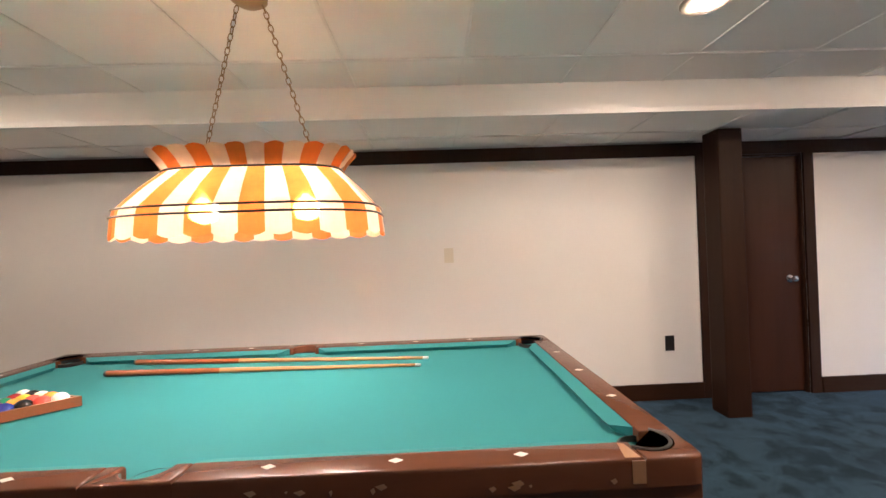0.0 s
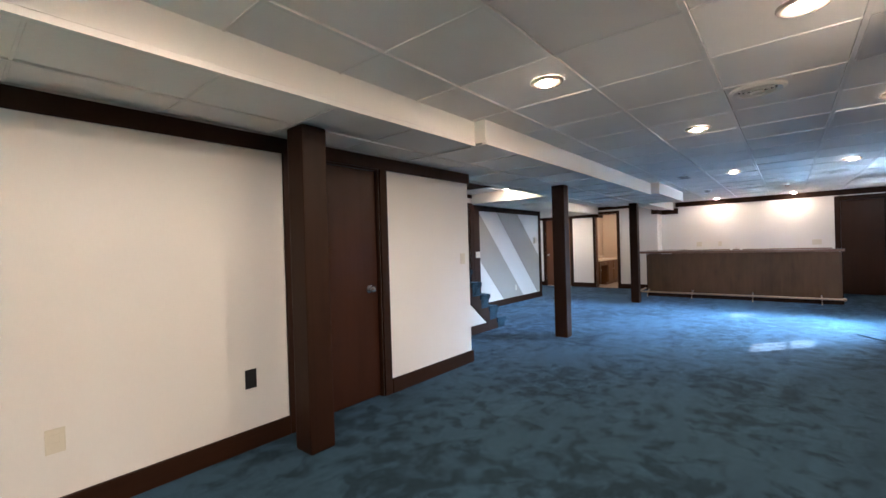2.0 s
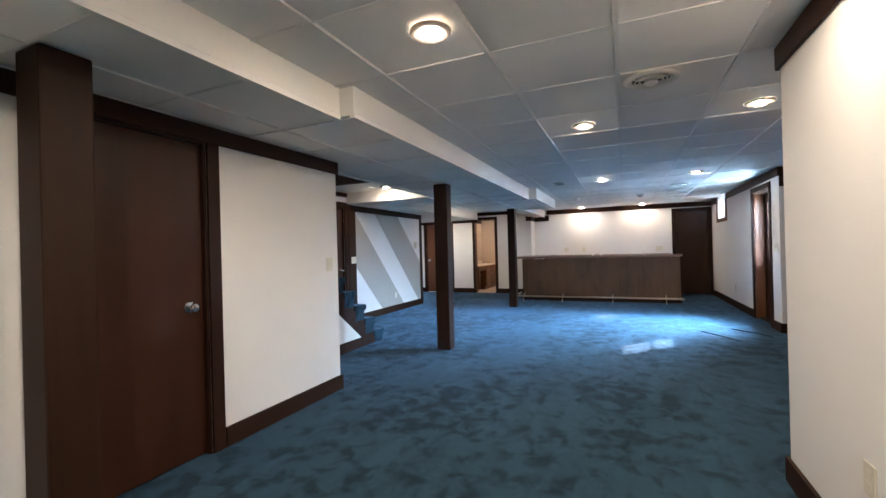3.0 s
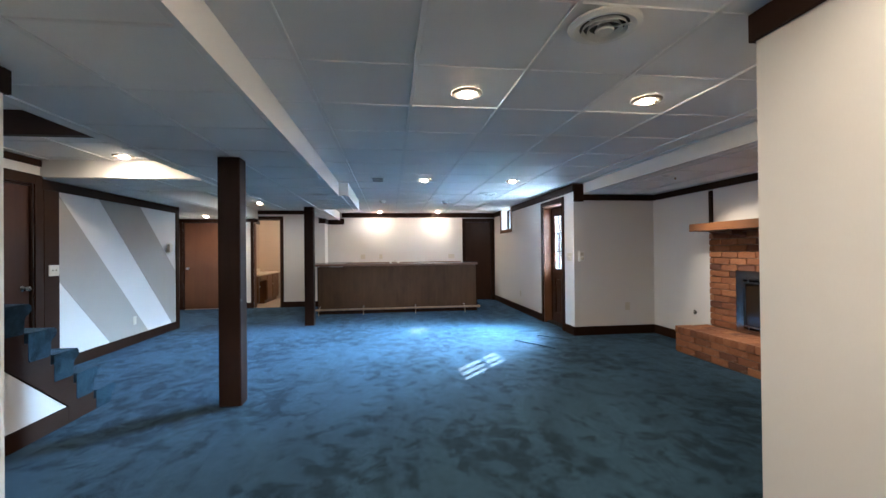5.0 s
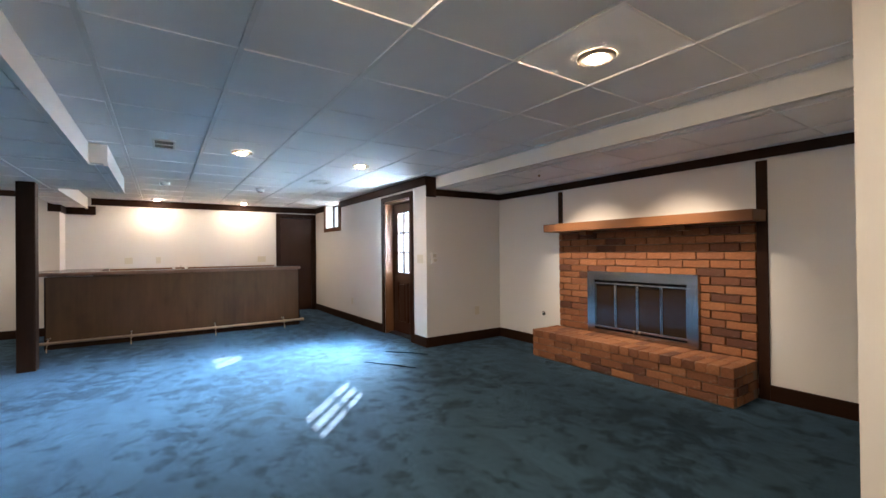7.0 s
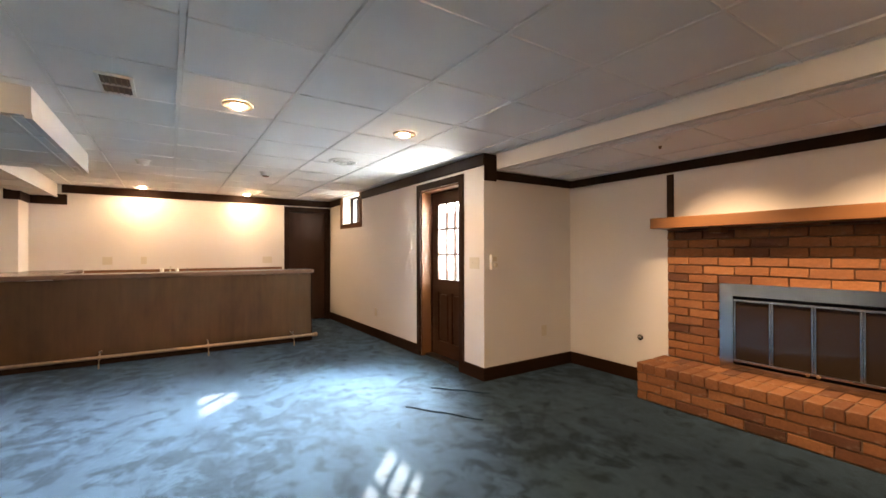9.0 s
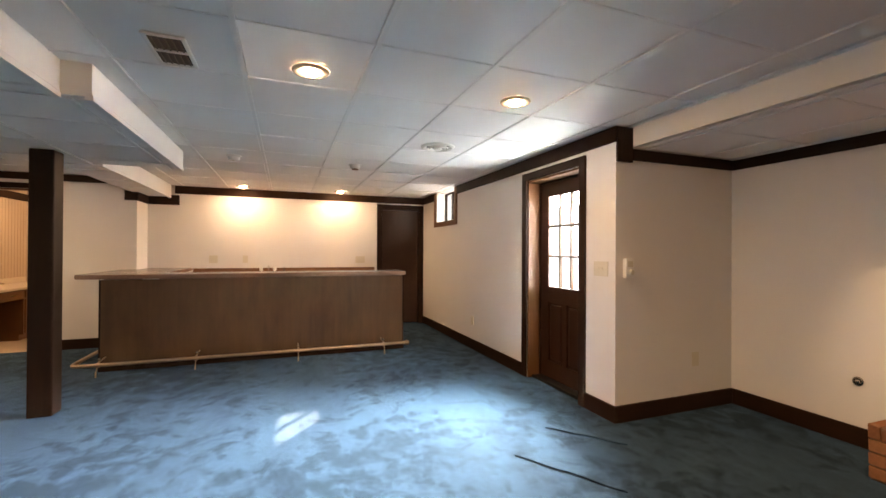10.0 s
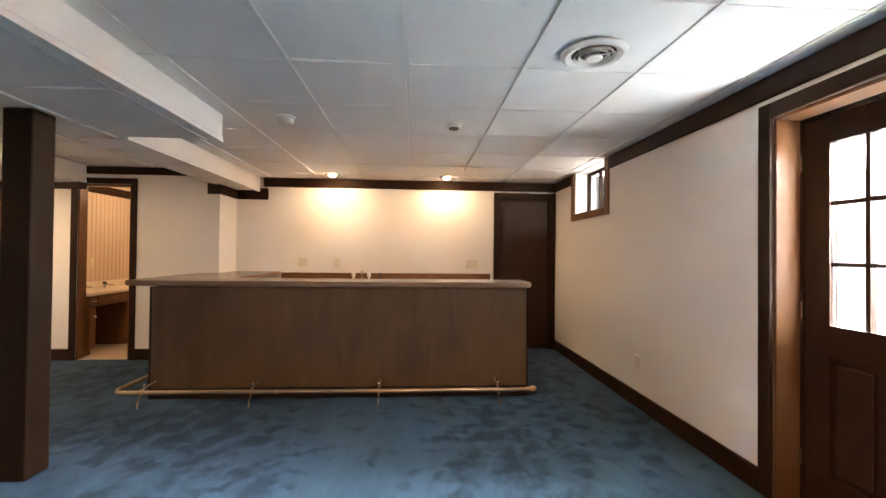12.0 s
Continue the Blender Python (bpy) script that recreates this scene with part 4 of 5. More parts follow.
def slot_vent(x, y):
    c = thing("square_air_vent", (x, y, HIGH), "white rectangular louvred air vent in the ceiling", "ceiling vent")
    # black sheet put in for the dark inside of the opening
    part("vent_shade", box(x - 0.15, x + 0.15, y - 0.07, y + 0.07, HIGH - 0.003, HIGH - 0.0005), M["black"], c)
    for d in ((x - 0.165, x + 0.165, y - 0.088, y - 0.07), (x - 0.165, x + 0.165, y + 0.07, y + 0.088), (x - 0.165, x - 0.15, y - 0.07, y + 0.07), (x + 0.15, x + 0.165, y - 0.07, y + 0.07), (x - 0.01, x + 0.01, y - 0.07, y + 0.07)):
        part("frame", box(*d, HIGH - 0.010, HIGH + 0.002, 0.002), M["white_plastic"], c)
    # slats are coloured dark to sink into that shade
    for i in range(5):
        yy = y - 0.056 + i * 0.028
        part("slat", box(x - 0.15, x + 0.15, yy - 0.003, yy + 0.003, HIGH - 0.008, HIGH - 0.004), M["darksteel"], c)


slot_vent(8.61, 2.437)


def smoke_detector(x, y, colour, under=None):
    c = thing("smoke_detector", (x, y, HIGH), "round white smoke detector on the ceiling", "smoke detector", "smoke detectors")
    part("base", turned([(0.072, HIGH), (0.072, HIGH - 0.008), (0.06, HIGH - 0.012)], 28, "z", (x, y, 0)), M["white_plastic"], c, "", True)
    part("body", turned([(0.058, HIGH - 0.012), (0.056, HIGH - 0.034), (0.045, HIGH - 0.046), (0.002, HIGH - 0.048)], 28, "z", (x, y, 0)), colour, c, "", True)
    r = 0.04 if under else 0.012
    part("test_button", turned([(r, HIGH - 0.0455), (r * 0.9, HIGH - 0.054), (0.002, HIGH - 0.056)], 18, "z", (x, y, 0)), under or M["plate"], c, "", True)


smoke_detector(11.02, 2.415, M["white_plastic"])
smoke_detector(11.02, 1.18, M["white_plastic"], M["mantel"])


def eyeball_light(x, y):
    """A tilted recessed spot that faces the fireplace wall."""
    z = LOWF - 0.012
    c = thing("eyeball_light", (x, y, z), "small recessed eyeball spotlight aimed at the fireplace", "ceiling light", "fireplace spotlights")
    part("trim_ring", ringed([(0.05, z - 0.003), (0.06, z - 0.005), (0.07, z - 0.001), (0.07, z + 0.002), (0.05, z + 0.002)], 28, (x, y)), M["tile"], c, "", True)
    part("eyeball", turned([(0.049, z - 0.001), (0.044, z - 0.010), (0.03, z - 0.018), (0.002, z - 0.022)], 20, "z", (x, y, 0)), M["tile"], c, "", True)
    s = lamp("fireplace_spot", "SPOT", FIRE_W, WARM, look((x, y - 0.02, z - 0.035), (x * 0.75 + 6.57 * 0.25, YFP, 0.80)), radius=0.03)
    s.data.spot_size, s.data.spot_blend = radians(84), 1.0


eyeball_light(5.99, -0.86)
eyeball_light(7.20, -0.86)
sp = thing("sprinkler_stub", (7.31, -1.05, LOWF - 0.012), "small brass stub on the low ceiling", "ceiling stub")
part("stub", turned([(0.012, LOWF - 0.012), (0.010, LOWF - 0.03), (0.004, LOWF - 0.035)], 12, "z", (7.31, -1.05, 0)), M["brass"], sp, "", True)

# ---- wall plates ----


def plate(name, at, way, w, h, mat, label, category, kind="outlet"):
    """A cover plate at a wall; way is the direction out of the wall."""
    x, y, z = at
    t = thing(name, at, label, category, "wall plates")
    s = sum(way)
    def B(u0, u1, d0, d1, z0, z1, b=0.0015):
        if way[0]:
            a0, a1 = sorted((x + s * d0, x + s * d1))
            return box(a0, a1, y + u0, y + u1, z + z0, z + z1, b)
        a0, a1 = sorted((y + s * d0, y + s * d1))
        return box(x + u0, x + u1, a0, a1, z + z0, z + z1, b)
    part("cover", B(-w / 2, w / 2, 0.0005, 0.007, -h / 2, h / 2, 0.002), mat, t)
    n = 2 if w > 0.1 else 1
    for i in range(n):
        u = 0 if n == 1 else (-0.023 + i * 0.046)
        if kind == "outlet":
            for dz in (-0.02, 0.02):
                part("socket_face", B(u - 0.016, u + 0.016, 0.0072, 0.009, dz - 0.013, dz + 0.013), mat, t)
        elif kind == "switch":
            part("toggle", B(u - 0.005, u + 0.005, 0.0072, 0.018, -0.004, 0.012), mat, t)
        elif kind == "rocker":
            part("rocker", B(u - 0.017, u + 0.017, 0.0072, 0.011, -0.033, 0.033), mat, t)
    return t


N, S, E, W = (0, -1), (0, 1), (-1, 0), (1, 0)
plate("light_switch", (0.56, YN, 1.243), N, 0.075, 0.118, M["plate"], "ivory light switch on the white wall", "light switch", "rocker")
plate("light_switch", (4.72, YN, 1.16), N, 0.075, 0.118, M["plate"], "ivory rotary dimmer switch near the wall end", "light switch", "rocker")
plate("outlet", (1.39, YN, 0.41), N, 0.075, 0.118, M["plate"], "ivory electrical outlet above the baseboard", "outlet")
plate("outlet", (2.35, YN, 0.46), N, 0.075, 0.125, M["black"], "black electrical outlet plate on the white wall", "outlet", "none")
plate("light_switch", (7.866, 5.95 - 0.02, 1.12), N, 0.14, 0.118, M["plate"], "ivory double switch beside the stair door", "light switch", "switch")
plate("outlet", (9.345, 5.95 - 0.003, 0.335), N, 0.075, 0.118, M["plate"], "ivory electrical outlet on the striped wall", "outlet")
th = plate("thermostat", (10.29, 5.95 - 0.003, 1.39), N, 0.12, 0.17, M["plate"], "beige wall thermostat on the striped wall", "thermostat", "none")
part("cover_box", box(10.24, 10.34, 5.90, 5.938, 1.33, 1.45, 0.006), M["plate"], th)
plate("outlet", (XE, 2.96, 1.17), E, 0.118, 0.118, M["plate"], "ivory double outlet above the bar counter", "outlet")
plate("outlet", (XE, 2.51, 1.17), E, 0.075, 0.118, M["plate"], "ivory single outlet above the bar counter", "outlet")
plate("light_switch", (XE, 0.69, 1.16), E, 0.16, 0.118, M["plate"], "ivory double switch beside the bar door", "light switch", "switch")
plate("outlet", (11.41, YS, 0.38), S, 0.075, 0.118, M["plate"], "ivory electrical outlet on the outside wall", "outlet")
plate("light_switch", (8.945, YS, 1.18), S, 0.16, 0.118, M["plate"], "ivory double light switch beside the outside door", "light switch", "switch")
plate("outlet", (8.79, -1.32, 0.42), E, 0.075, 0.118, M["plate"], "ivory electrical outlet in the alcove", "outlet")
ic = thing("intercom", (8.79, -0.58, 1.19), "small white wall intercom box with a knob", "intercom")
part("body", box(8.752, 8.7895, -0.62, -0.54, 1.115, 1.265, 0.006), M["white_plastic"], ic)
part("speaker_slots", box(8.749, 8.7525, -0.605, -0.555, 1.20, 1.245, 0.001), M["plate"], ic)
part("knob", turned([(0.022, 0), (0.022, -0.02), (0.018, -0.024), (0.002, -0.025)], 18, "x", (8.7515, -0.58, 1.16)), M["plate"], ic, "", True)
cj = thing("cable_jack", (7.92, YFP, 0.44), "round steel cable jack in the white wall", "cable jack")
part("ring", turned([(0.03, 0.0005), (0.03, 0.006), (0.022, 0.009), (0.018, 0.004)], 22, "y", (7.92, YFP, 0.44)), M["steel"], cj, "", True)
part("core", turned([(0.017, 0.0045), (0.012, 0.016), (0.002, 0.018)], 16, "y", (7.92, YFP, 0.44)), M["chrome"], cj, "", True)

# ---- bar ----
bc = thing("bar_counter", (11.9, 2.1, 0), "long home bar with brown wood front panels", "bar counter")
PX = 11.74
cuts = (0.42, 1.53, 2.65, 3.77)
for a, b in zip(cuts, cuts[1:]):
    part("front_panel", box(PX, PX + 0.02, a, b, 0.09, 0.985), M["bar"], bc)
part("kick_board", box(PX - 0.014, PX + 0.02, 0.42, 3.77, 0, 0.088, 0.003), M["trim_y"], bc, "dark kick board")
part("end_panel", box(PX + 0.021, 12.10, 0.42, 0.44, 0, 0.985, 0.002), M["bar"], bc)
part("side_panel", box(PX + 0.021, 13.10, 3.75, 3.77, 0, 0.985, 0.002), M["bar"], bc)
part("inner_panel", box(12.02, 12.04, 0.45, 3.30, 0, 0.985, 0.002), M["bar"], bc)
part("corner_strip", box(PX - 0.006, PX + 0.018, 3.765, 3.782, 0, 0.985, 0.003), M["post"], bc)
part("corner_strip", box(PX - 0.006, PX + 0.018, 0.408, 0.424, 0, 0.985, 0.003), M["post"], bc)
top_outline = arc(11.75, 0.45, 0.07, 180, 270, 6) + [(12.14, 0.38), (12.14, 3.24), (13.575, 3.24), (13.575, 3.82), (13.11, 3.82), (13.11, 4.01)] + arc(11.80, 3.89, 0.12, 90, 180, 6)
bm = prism(top_outline, 0.995, 1.042)
bmesh.ops.bevel(bm, geom=[e for e in bm.edges if abs(e.verts[0].co.z - e.verts[1].co.z) < 1e-4], offset=0.006, segments=2, affect="EDGES")
part("bar_top", bm, M["laminate"], bc, "polished brown laminate top", True)
bk = thing("back_counter", (13.3, 1.8, 0), "wooden back counter with splash board behind the bar", "counter")
part("cabinet_body", box(13.02, 13.585, 0.46, 3.22, 0, 0.87, 0.003), M["bar"], bk)
part("worktop", box(12.98, 13.585, 0.44, 3.23, 0.872, 0.91, 0.004), M["laminate"], bk)
part("splash_board", box(13.558, 13.588, 0.44, 3.23, 0.912, 1.03, 0.004), M["mantel"], bk, "brown wooden splash board")
fc = thing("bar_faucet", (13.45, 2.16, 0.91), "chrome double-handle sink faucet behind the bar", "faucet")
part("base", box(13.43, 13.48, 2.06, 2.28, 0.911, 0.935, 0.006), M["chrome"], fc)
part("spout", tube([(13.455, 2.16, 0.93), (13.455, 2.16, 1.03), (13.43, 2.16, 1.065), (13.38, 2.16, 1.06), (13.34, 2.16, 1.03)], 0.012, 10), M["chrome"], fc, "", True)
for y in (2.07, 2.27):
    part("handle", turned([(0.012, 0.935), (0.012, 0.985), (0.024, 0.992), (0.026, 1.03), (0.018, 1.042), (0.002, 1.044)], 16, "z", (13.455, y, 0)), M["white_plastic"], fc, "white faucet handle", True)
part("sprayer", turned([(0.014, 0.911), (0.012, 0.95), (0.009, 1.03), (0.002, 1.05)], 12, "z", (13.455, 1.93, 0)), M["black"], fc, "", True)

fr = thing("foot_rail", (11.6, 2.1, 0), "dull brass foot rail with bright knobs round the bar base", "foot rail")
RZ, RX = 0.115, 11.55
bend = [(RX, 0.44, RZ), (RX, 3.86, RZ)] + [(RX + 0.10 - 0.10 * math.cos(radians(a)), 3.86 + 0.10 * math.sin(radians(a)), RZ) for a in range(15, 91, 15)] + [(12.35, 3.96, RZ)]
part("rail", tube(bend, 0.019, 12), M["copper"], fr, "", True)
part("end_knob", turned([(0.002, -0.045), (0.02, -0.040), (0.030, -0.022), (0.030, 0), (0.02, 0.018), (0.024, 0.022), (0.024, 0.034), (0.002, 0.036)], 18, "y", (RX, 0.425, RZ)), M["copper"], fr, "", True)
for y in (0.72, 1.76, 2.83, 3.72):
    part("bracket", tube([(RX - 0.055, y, 0.002), (RX - 0.05, y, 0.05), (RX - 0.025, y, 0.085), (RX, y, RZ - 0.012)], 0.007, 8), M["copper"], fr, "", True)
    part("wall_arm", tube([(RX, y, RZ + 0.01), (RX + 0.04, y, 0.145), (PX - 0.002, y, 0.155)], 0.008, 8), M["copper"], fr, "", True)
    part("knob", turned([(0.008, 0.0), (0.016, 0.006), (0.018, 0.016), (0.012, 0.026), (0.002, 0.029)], 14, "z", (RX + 0.045, y, 0.152)), M["chrome"], fr, "bright round knob", True)
    part("collar", turned([(0.024, -0.014), (0.026, 0), (0.024, 0.014)], 14, "y", (RX, y, RZ)), M["copper"], fr, "", True)

# ---- staircase ----
st = thing("staircase", (6.0, 5.2, 0), "blue carpeted stairs with dark stringer rising along the wall", "staircase")
RUN, RISE, NOSE = 0.22, 0.2, 6.89
Y0, Y1 = 4.75, 5.70
for i in range(9):
    x1 = NOSE - RUN * i
    z1 = 0.155 + RISE * i
    z0 = z1 - RISE if i else 0.0
    bm = bmesh.new()
    prof = [(x1 - RUN - 0.03, z0), (x1 - 0.065, z0), (x1 - 0.055, z1 - 0.085), (x1 - 0.012, z1 - 0.062), (x1, z1 - 0.032), (x1 - 0.016, z1 + 0.002), (x1 - RUN - 0.03, z1)]
    if i == 0:
        prof[0] = (x1 - RUN - 0.03, 0.0)
    A = [bm.verts.new((x, Y0 - 0.022, z)) for x, z in prof]
    B = [bm.verts.new((x, Y1, z)) for x, z in prof]
    n = len(prof)
    for k in range(n):
        bm.faces.new((A[k], A[(k + 1) % n], B[(k + 1) % n], B[k]))
    bm.faces.new(A), bm.faces.new(B[::-1])
    bmesh.ops.recalc_face_normals(bm, faces=bm.faces)
    bmesh.ops.bevel(bm, geom=[e for e in bm.edges if abs(e.verts[0].co.y - e.verts[1].co.y) > 0.5], offset=0.008, segments=2, affect="EDGES")
    part("step", bm, M["carpet"], st, "", True)
def side_face(pts, y0, y1):
    bm = bmesh.new()
    A = [bm.verts.new((x, y0, z)) for x, z in pts]
    B = [bm.verts.new((x, y1, z)) for x, z in pts]
    n = len(pts)
    for k in range(n):
        bm.faces.new((A[k], A[(k + 1) % n], B[(k + 1) % n], B[k]))
    bm.faces.new(A), bm.faces.new(B[::-1])
    bmesh.ops.recalc_face_normals(bm, faces=bm.faces)
    return bm
stringer = [(6.83, 0.0)]
for i in range(9):
    x1, z1 = NOSE - RUN * i, 0.155 + RISE * i
    stringer += [(x1 - 0.06, z1 - 0.07), (x1 - RUN - 0.06, z1 - 0.07)]
stringer += [(4.87, 1.30), (6.34, 0.13), (6.34, 0.0)]
part("stringer", side_face(stringer, Y0 - 0.02, Y0 - 0.001), M["trim"], st, "dark wooden stringer board")
part("under_wall", side_face([(6.33, 0.13), (4.87, 1.29), (4.87, 0.13)], Y0 - 0.012, Y0 - 0.001), M["wall"], st, "white triangular wall under the stairs")
part("stair_baseboard", side_face([(6.338, 0.0), (6.338, 0.128), (4.87, 0.128), (4.87, 0.0)], Y0 - 0.02, Y0 - 0.001), M["trim"], st)

# ---- bathroom vanity ----
va = thing("bathroom_vanity", (14.1, 5.7, 0), "brown wooden vanity with cream counter and knee space", "vanity")
VY = 5.42
part("cabinet", boxes((13.25, 13.36, VY, 5.94, 0.09, 0.735), (13.25, 13.36, VY + 0.05, 5.94, 0.004, 0.09), (13.36, 13.97, VY, 5.94, 0.60, 0.735), (13.36, 13.97, 5.90, 5.94, 0.004, 0.60), (13.97, 15.1, VY, 5.94, 0.09, 0.735), (13.97, 15.1, VY + 0.05, 5.94, 0.004, 0.09)), M["vanity"], va)
part("counter", box(13.245, 15.15, VY - 0.03, 5.945, 0.737, 0.775, 0.008), M["counter"], va, "cream countertop")
part("backsplash", box(13.245, 15.15, 5.92, 5.947, 0.777, 0.86, 0.006), M["counter"], va)
for x0, x1 in ((13.252, 13.37), (13.39, 13.96), (13.99, 14.45), (14.48, 15.05)):
    d = part("drawer", box(x0, x1, VY - 0.018, VY - 0.001, 0.615, 0.722, 0.006), M["vanity"], va)
    xm = (x0 + x1) / 2
    part("pull", tube([(xm - 0.04, VY - 0.018, 0.67), (xm - 0.035, VY - 0.04, 0.67), (xm + 0.035, VY - 0.04, 0.67), (xm + 0.04, VY - 0.018, 0.67)], 0.006, 8), M["chrome"], d, "", True)
for x0, x1 in ((13.252, 13.35), (13.99, 14.45), (14.48, 15.05)):
    d = part("cabinet_door", box(x0, x1, VY - 0.018, VY - 0.001, 0.11, 0.595, 0.006), M["vanity"], va)
    part("door_knob", turned([(0.008, 0), (0.008, -0.012), (0.015, -0.02), (0.002, -0.026)], 12, "y", (x1 - 0.03, VY - 0.018, 0.48)), M["white_plastic"], d, "", True)
plate("outlet", (14.0, 5.95, 1.12), N, 0.075, 0.118, M["plate"], "ivory outlet above the vanity", "outlet")
boards("trim_bathroom", "dark wooden trim under the bathroom ceiling", "trim", ("x", 13.24, 15.2, 5.95, -1, 2.10, 2.22))
for x in (13.62, 14.02):
    tap = thing("vanity_tap", (x, 5.74, 0.775), "small tap with dark knob on the cream counter", "tap", "vanity taps")
    part("spout", tube([(x, 5.78, 0.776), (x, 5.78, 0.81), (x, 5.72, 0.825), (x, 5.66, 0.815)], 0.012, 8), M["chrome"], tap, "", True)
    part("knob", turned([(0.022, 0.826), (0.026, 0.845), (0.022, 0.862), (0.002, 0.866)], 14, "z", (x, 5.78, 0)), M["darksteel"], tap, "", True)
lamp("bathroom_light", "POINT", BATH_W, (1.0, 0.78, 0.54), pose(14.2, 4.9, 2.28), radius=0.08)
for k in range(24):
    x = 13.27 + k * 0.08
    part("paper_stripe", box(x, x + 0.010, 5.9475, 5.9495, 0.862, 2.098), M["bathline"], bpy.data.objects["wall_bathroom"])

# ---- carpet ridges and floor patch ----
for a, b in (((8.60, 0.52), (8.02, 0.15)), ((8.90, 0.09), (8.46, -0.28))):
    pts = [(a[0] + (b[0] - a[0]) * t / 8 + 0.012 * math.sin(t * 1.7), a[1] + (b[1] - a[1]) * t / 8, 0.001 + 0.006 * math.sin(math.pi * t / 8)) for t in range(9)]
    place("carpet_ridge", tube(pts, 0.007, 8), M["carpet"], "raised wrinkle in the blue carpet", "carpet wrinkle", "structure", "carpet wrinkles", True)

plate("outlet", (3.60, 0.722, 0.42), S, 0.075, 0.118, M["plate"], "ivory outlet on the partition wall", "outlet")

# ---- fireplace ----
FX0, FX1 = 5.50, 7.64
fp = thing("fireplace", ((FX0 + FX1) / 2, YFP, 0), "red brick fireplace with raised hearth and wooden mantel", "fireplace")
for x0, x1, z0 in ((FX0 + 0.002, 5.97, 0.30), (7.15, FX1 - 0.002, 0.30), (5.97, 7.15, 1.00)):
    part("mortar_back", boxes((x0, x1, YFP - 0.055, YFP - 0.005, z0, 1.505)), M["mortar"], fp)
HY = -1.28
part("hearth_core", boxes((FX0 + 0.008, FX1 + 0.012, YFP + 0.004, HY - 0.014, 0, 0.312)), M["mortar"], fp)
part("firebox", boxes((6.0, 7.12, YFP - 0.055, YFP - 0.045, 0.32, 1.0)), M["soot"], fp, "sooty black firebox")
mb = part("mantel", box(5.43, 7.65, YFP + 0.001, -1.48, 1.50, 1.595, 0.006), M["mantel"], fp, "thick brown wooden mantel shelf")
for x in (6.02, 7.12):
    bm = side_face([(x, 1.499), (x + 0.09, 1.499), (x + 0.09, 1.45), (x, 1.45)], YFP + 0.03, -1.60)
    part("corbel", bm, M["mantel"], fp)
ins = part("fire_screen_frame", boxes((5.95, 6.05, YFP + 0.018, YFP + 0.075, 0.325, 1.03), (7.07, 7.17, YFP + 0.018, YFP + 0.075, 0.325, 1.03), (6.05, 7.07, YFP + 0.018, YFP + 0.075, 0.93, 1.03), (6.05, 7.07, YFP + 0.018, YFP + 0.075, 0.325, 0.375)), M["steel"], fp, "brushed steel fireplace surround")
part("inner_rail", box(6.05, 7.07, YFP + 0.045, YFP + 0.07, 0.885, 0.905, 0.003), M["steel"], ins)
part("inner_rail", box(6.05, 7.07, YFP + 0.045, YFP + 0.07, 0.395, 0.415, 0.003), M["steel"], ins)
w = 1.02 / 4
for i in range(4):
    x0 = 6.05 + i * w
    gd = part("glass_door", box(x0 + 0.012, x0 + w - 0.012, YFP + 0.045, YFP + 0.051, 0.415, 0.885, 0.001), M["smoked"], ins, "smoked glass fire door")
    for xx in (x0, x0 + w - 0.016):
        part("door_stile", box(xx + 0.002, xx + 0.016, YFP + 0.042, YFP + 0.062, 0.415, 0.885, 0.003), M["steel"], gd)
for x in (6.05 + 2 * w - 0.03, 6.05 + 2 * w + 0.03):
    part("door_pull", turned([(0.006, 0.062), (0.006, 0.075), (0.012, 0.08), (0.012, 0.088), (0.002, 0.09)], 12, "y", (x, YFP, 0.40)), M["brass"], ins, "", True)

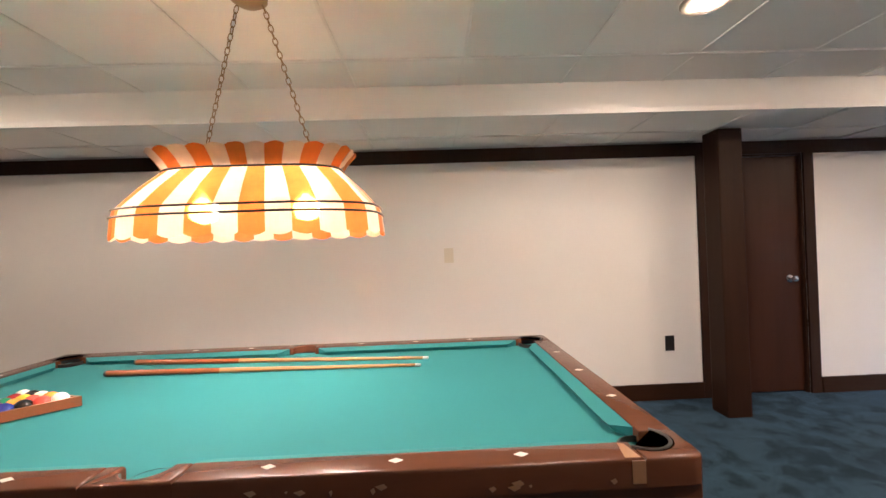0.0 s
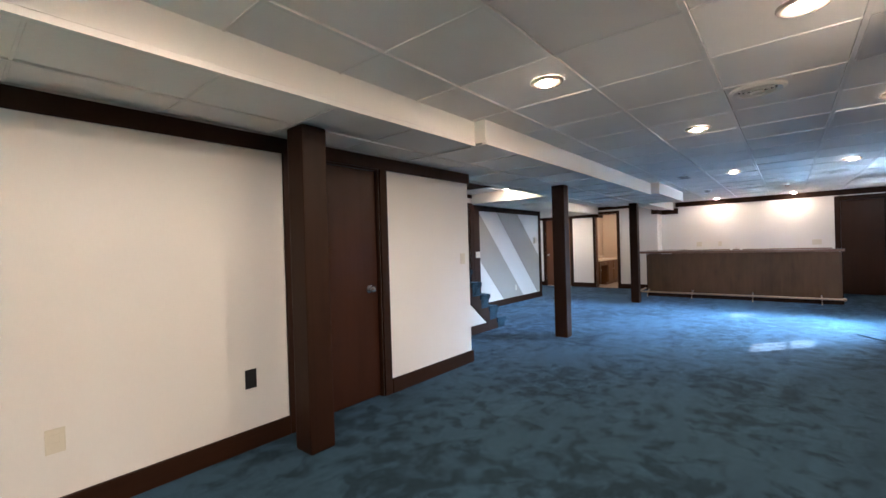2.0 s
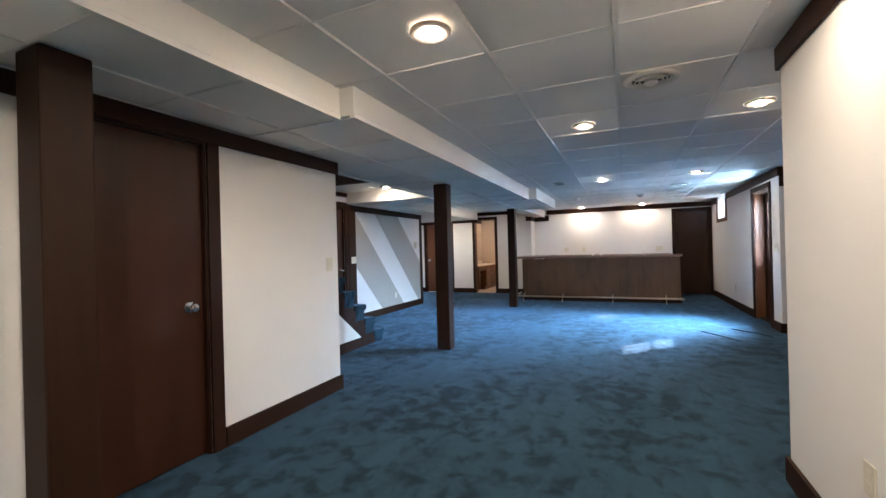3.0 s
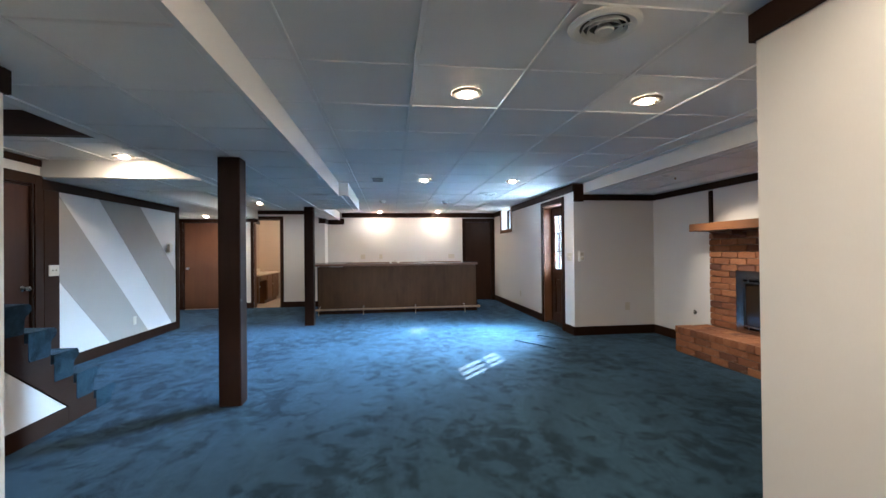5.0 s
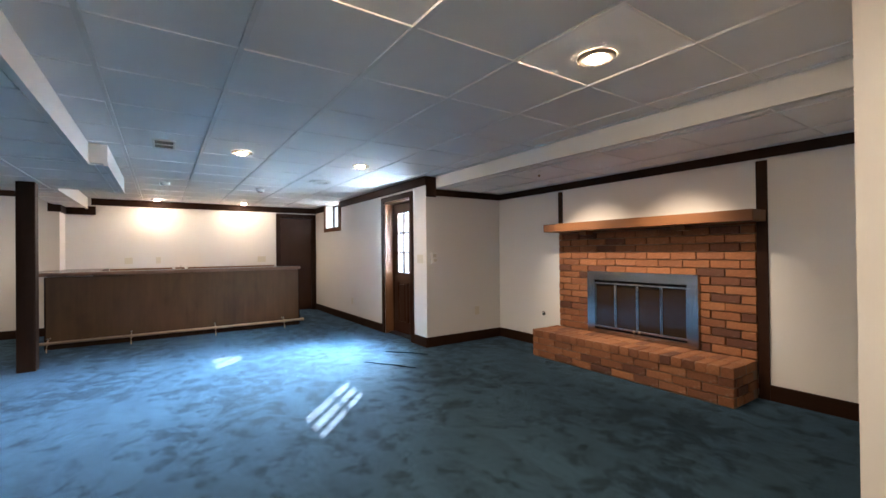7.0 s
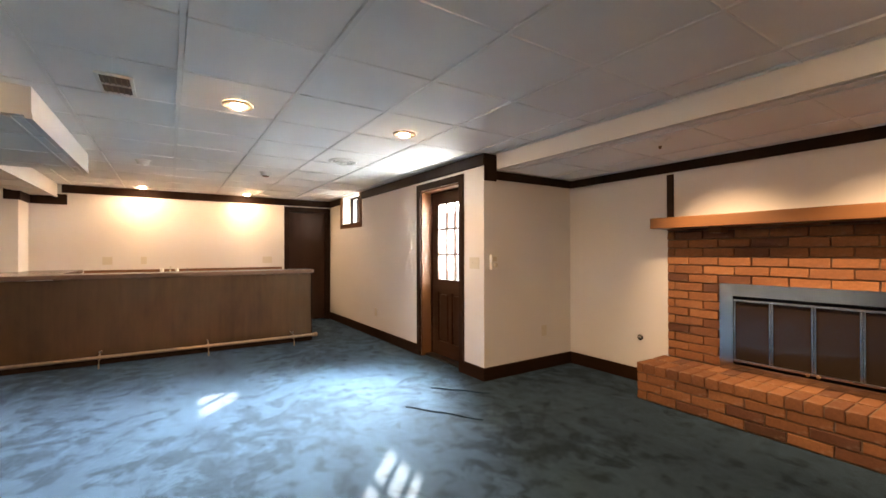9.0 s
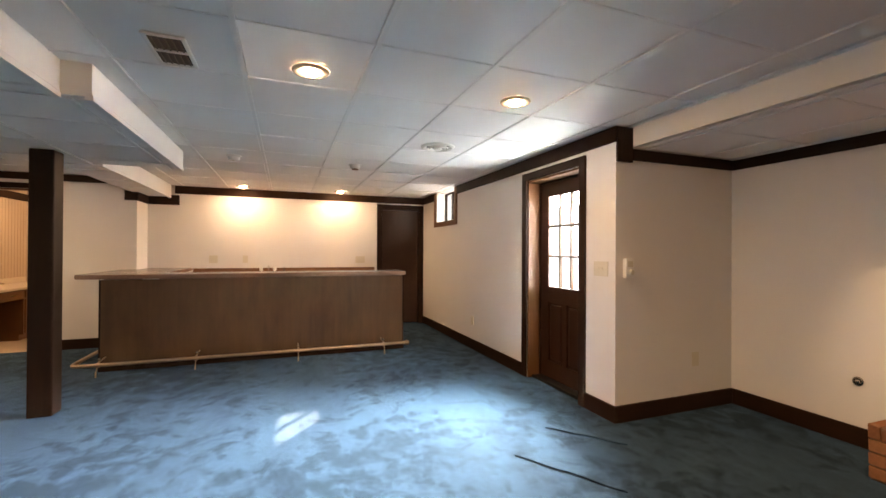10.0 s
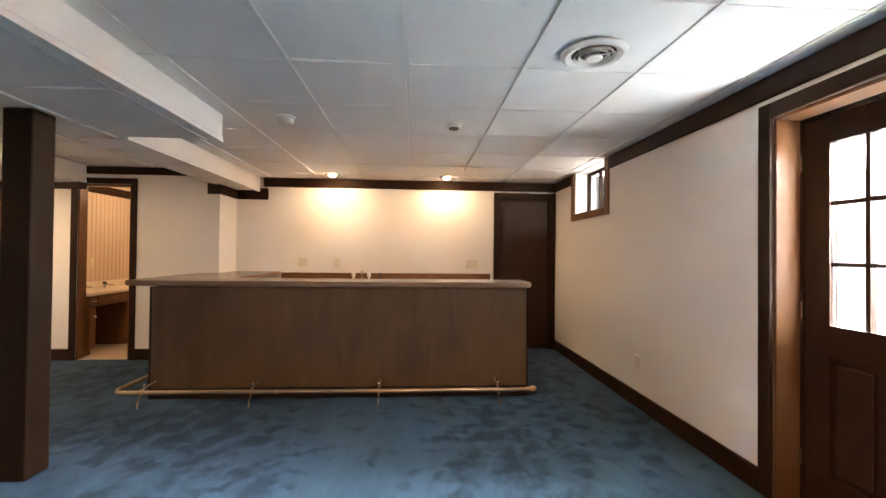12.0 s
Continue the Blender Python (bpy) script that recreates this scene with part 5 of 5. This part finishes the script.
# bricks
def brick_mesh(lx, ly, lz, seed):
    r = random.Random(seed)
    bm = box(-lx / 2, lx / 2, -ly / 2, ly / 2, -lz / 2, lz / 2, 0.004, 1)
    for v in bm.verts:
        v.co += Vector((r.uniform(-1, 1), r.uniform(-1, 1), r.uniform(-1, 1))) * 0.0026
    return mesh_of("brick", bm, M["brick"])


brick_cache = {}


def brick(lx, ly, lz, at):
    key = (round(lx, 2), round(ly, 2), round(lz, 3), rng.randrange(4))
    if key not in brick_cache:
        brick_cache[key] = brick_mesh(lx, ly, lz, len(brick_cache))
    ob = new("brick", brick_cache[key])
    ob.parent = fp
    ob.location = Vector(at) - whole(fp) + Vector((0, rng.uniform(-0.003, 0.003), 0))
    return ob


rng = random.Random(11)
PL, PZ, J = 0.243, 0.0772, 0.010
row, z = 0, 0.322
while z < 1.49:
    x = FX0 - (0.0 if row % 2 else PL / 2)
    while x < FX1:
        a, b = max(x, FX0 + 0.002), min(x + PL, FX1 - 0.002)
        spans = [(a, b)]
        if z < 1.02 - 0.02:
            spans = [(a, min(b, 5.955)), (max(a, 7.165), b)]
        for p, q in spans:
            if q - p > 0.04:
                brick(q - p - J, 0.035, PZ - J, ((p + q) / 2, YFP + 0.006, z + PZ / 2))
        x += PL
    row += 1
    z += PZ
# hearth: three stretcher rows and a row of bricks on edge
for row in range(3):
    zc = 0.008 + row * PZ + PZ / 2
    x = FX0 - (0.0 if row % 2 else PL / 2)
    while x < FX1 + 0.02:
        a, b = max(x, FX0), min(x + PL, FX1 + 0.02)
        if b - a > 0.04:
            brick(b - a - J, 0.05, PZ - J, ((a + b) / 2, HY - 0.025, zc))
        x += PL
    for xe in (FX0 + 0.02, FX1 + 0.002):
        y = YFP + 0.03 + (0.0 if row % 2 else 0.1)
        while y < HY - 0.06:
            e = min(y + 0.2, HY - 0.052)
            if e - y > 0.04:
                brick(0.05, e - y - J, PZ - J, (xe, (y + e) / 2, zc))
            y += 0.2
x = FX0
while x < FX1 + 0.01:
    b = min(x + 0.1, FX1 + 0.022)
    brick(b - x - 0.007, 0.222, 0.078, ((x + b) / 2, HY - 0.108, 0.240 + 0.041))
    brick(b - x - 0.007, 0.200, 0.078, ((x + b) / 2, YFP + 0.135, 0.240 + 0.041))
    x += 0.1
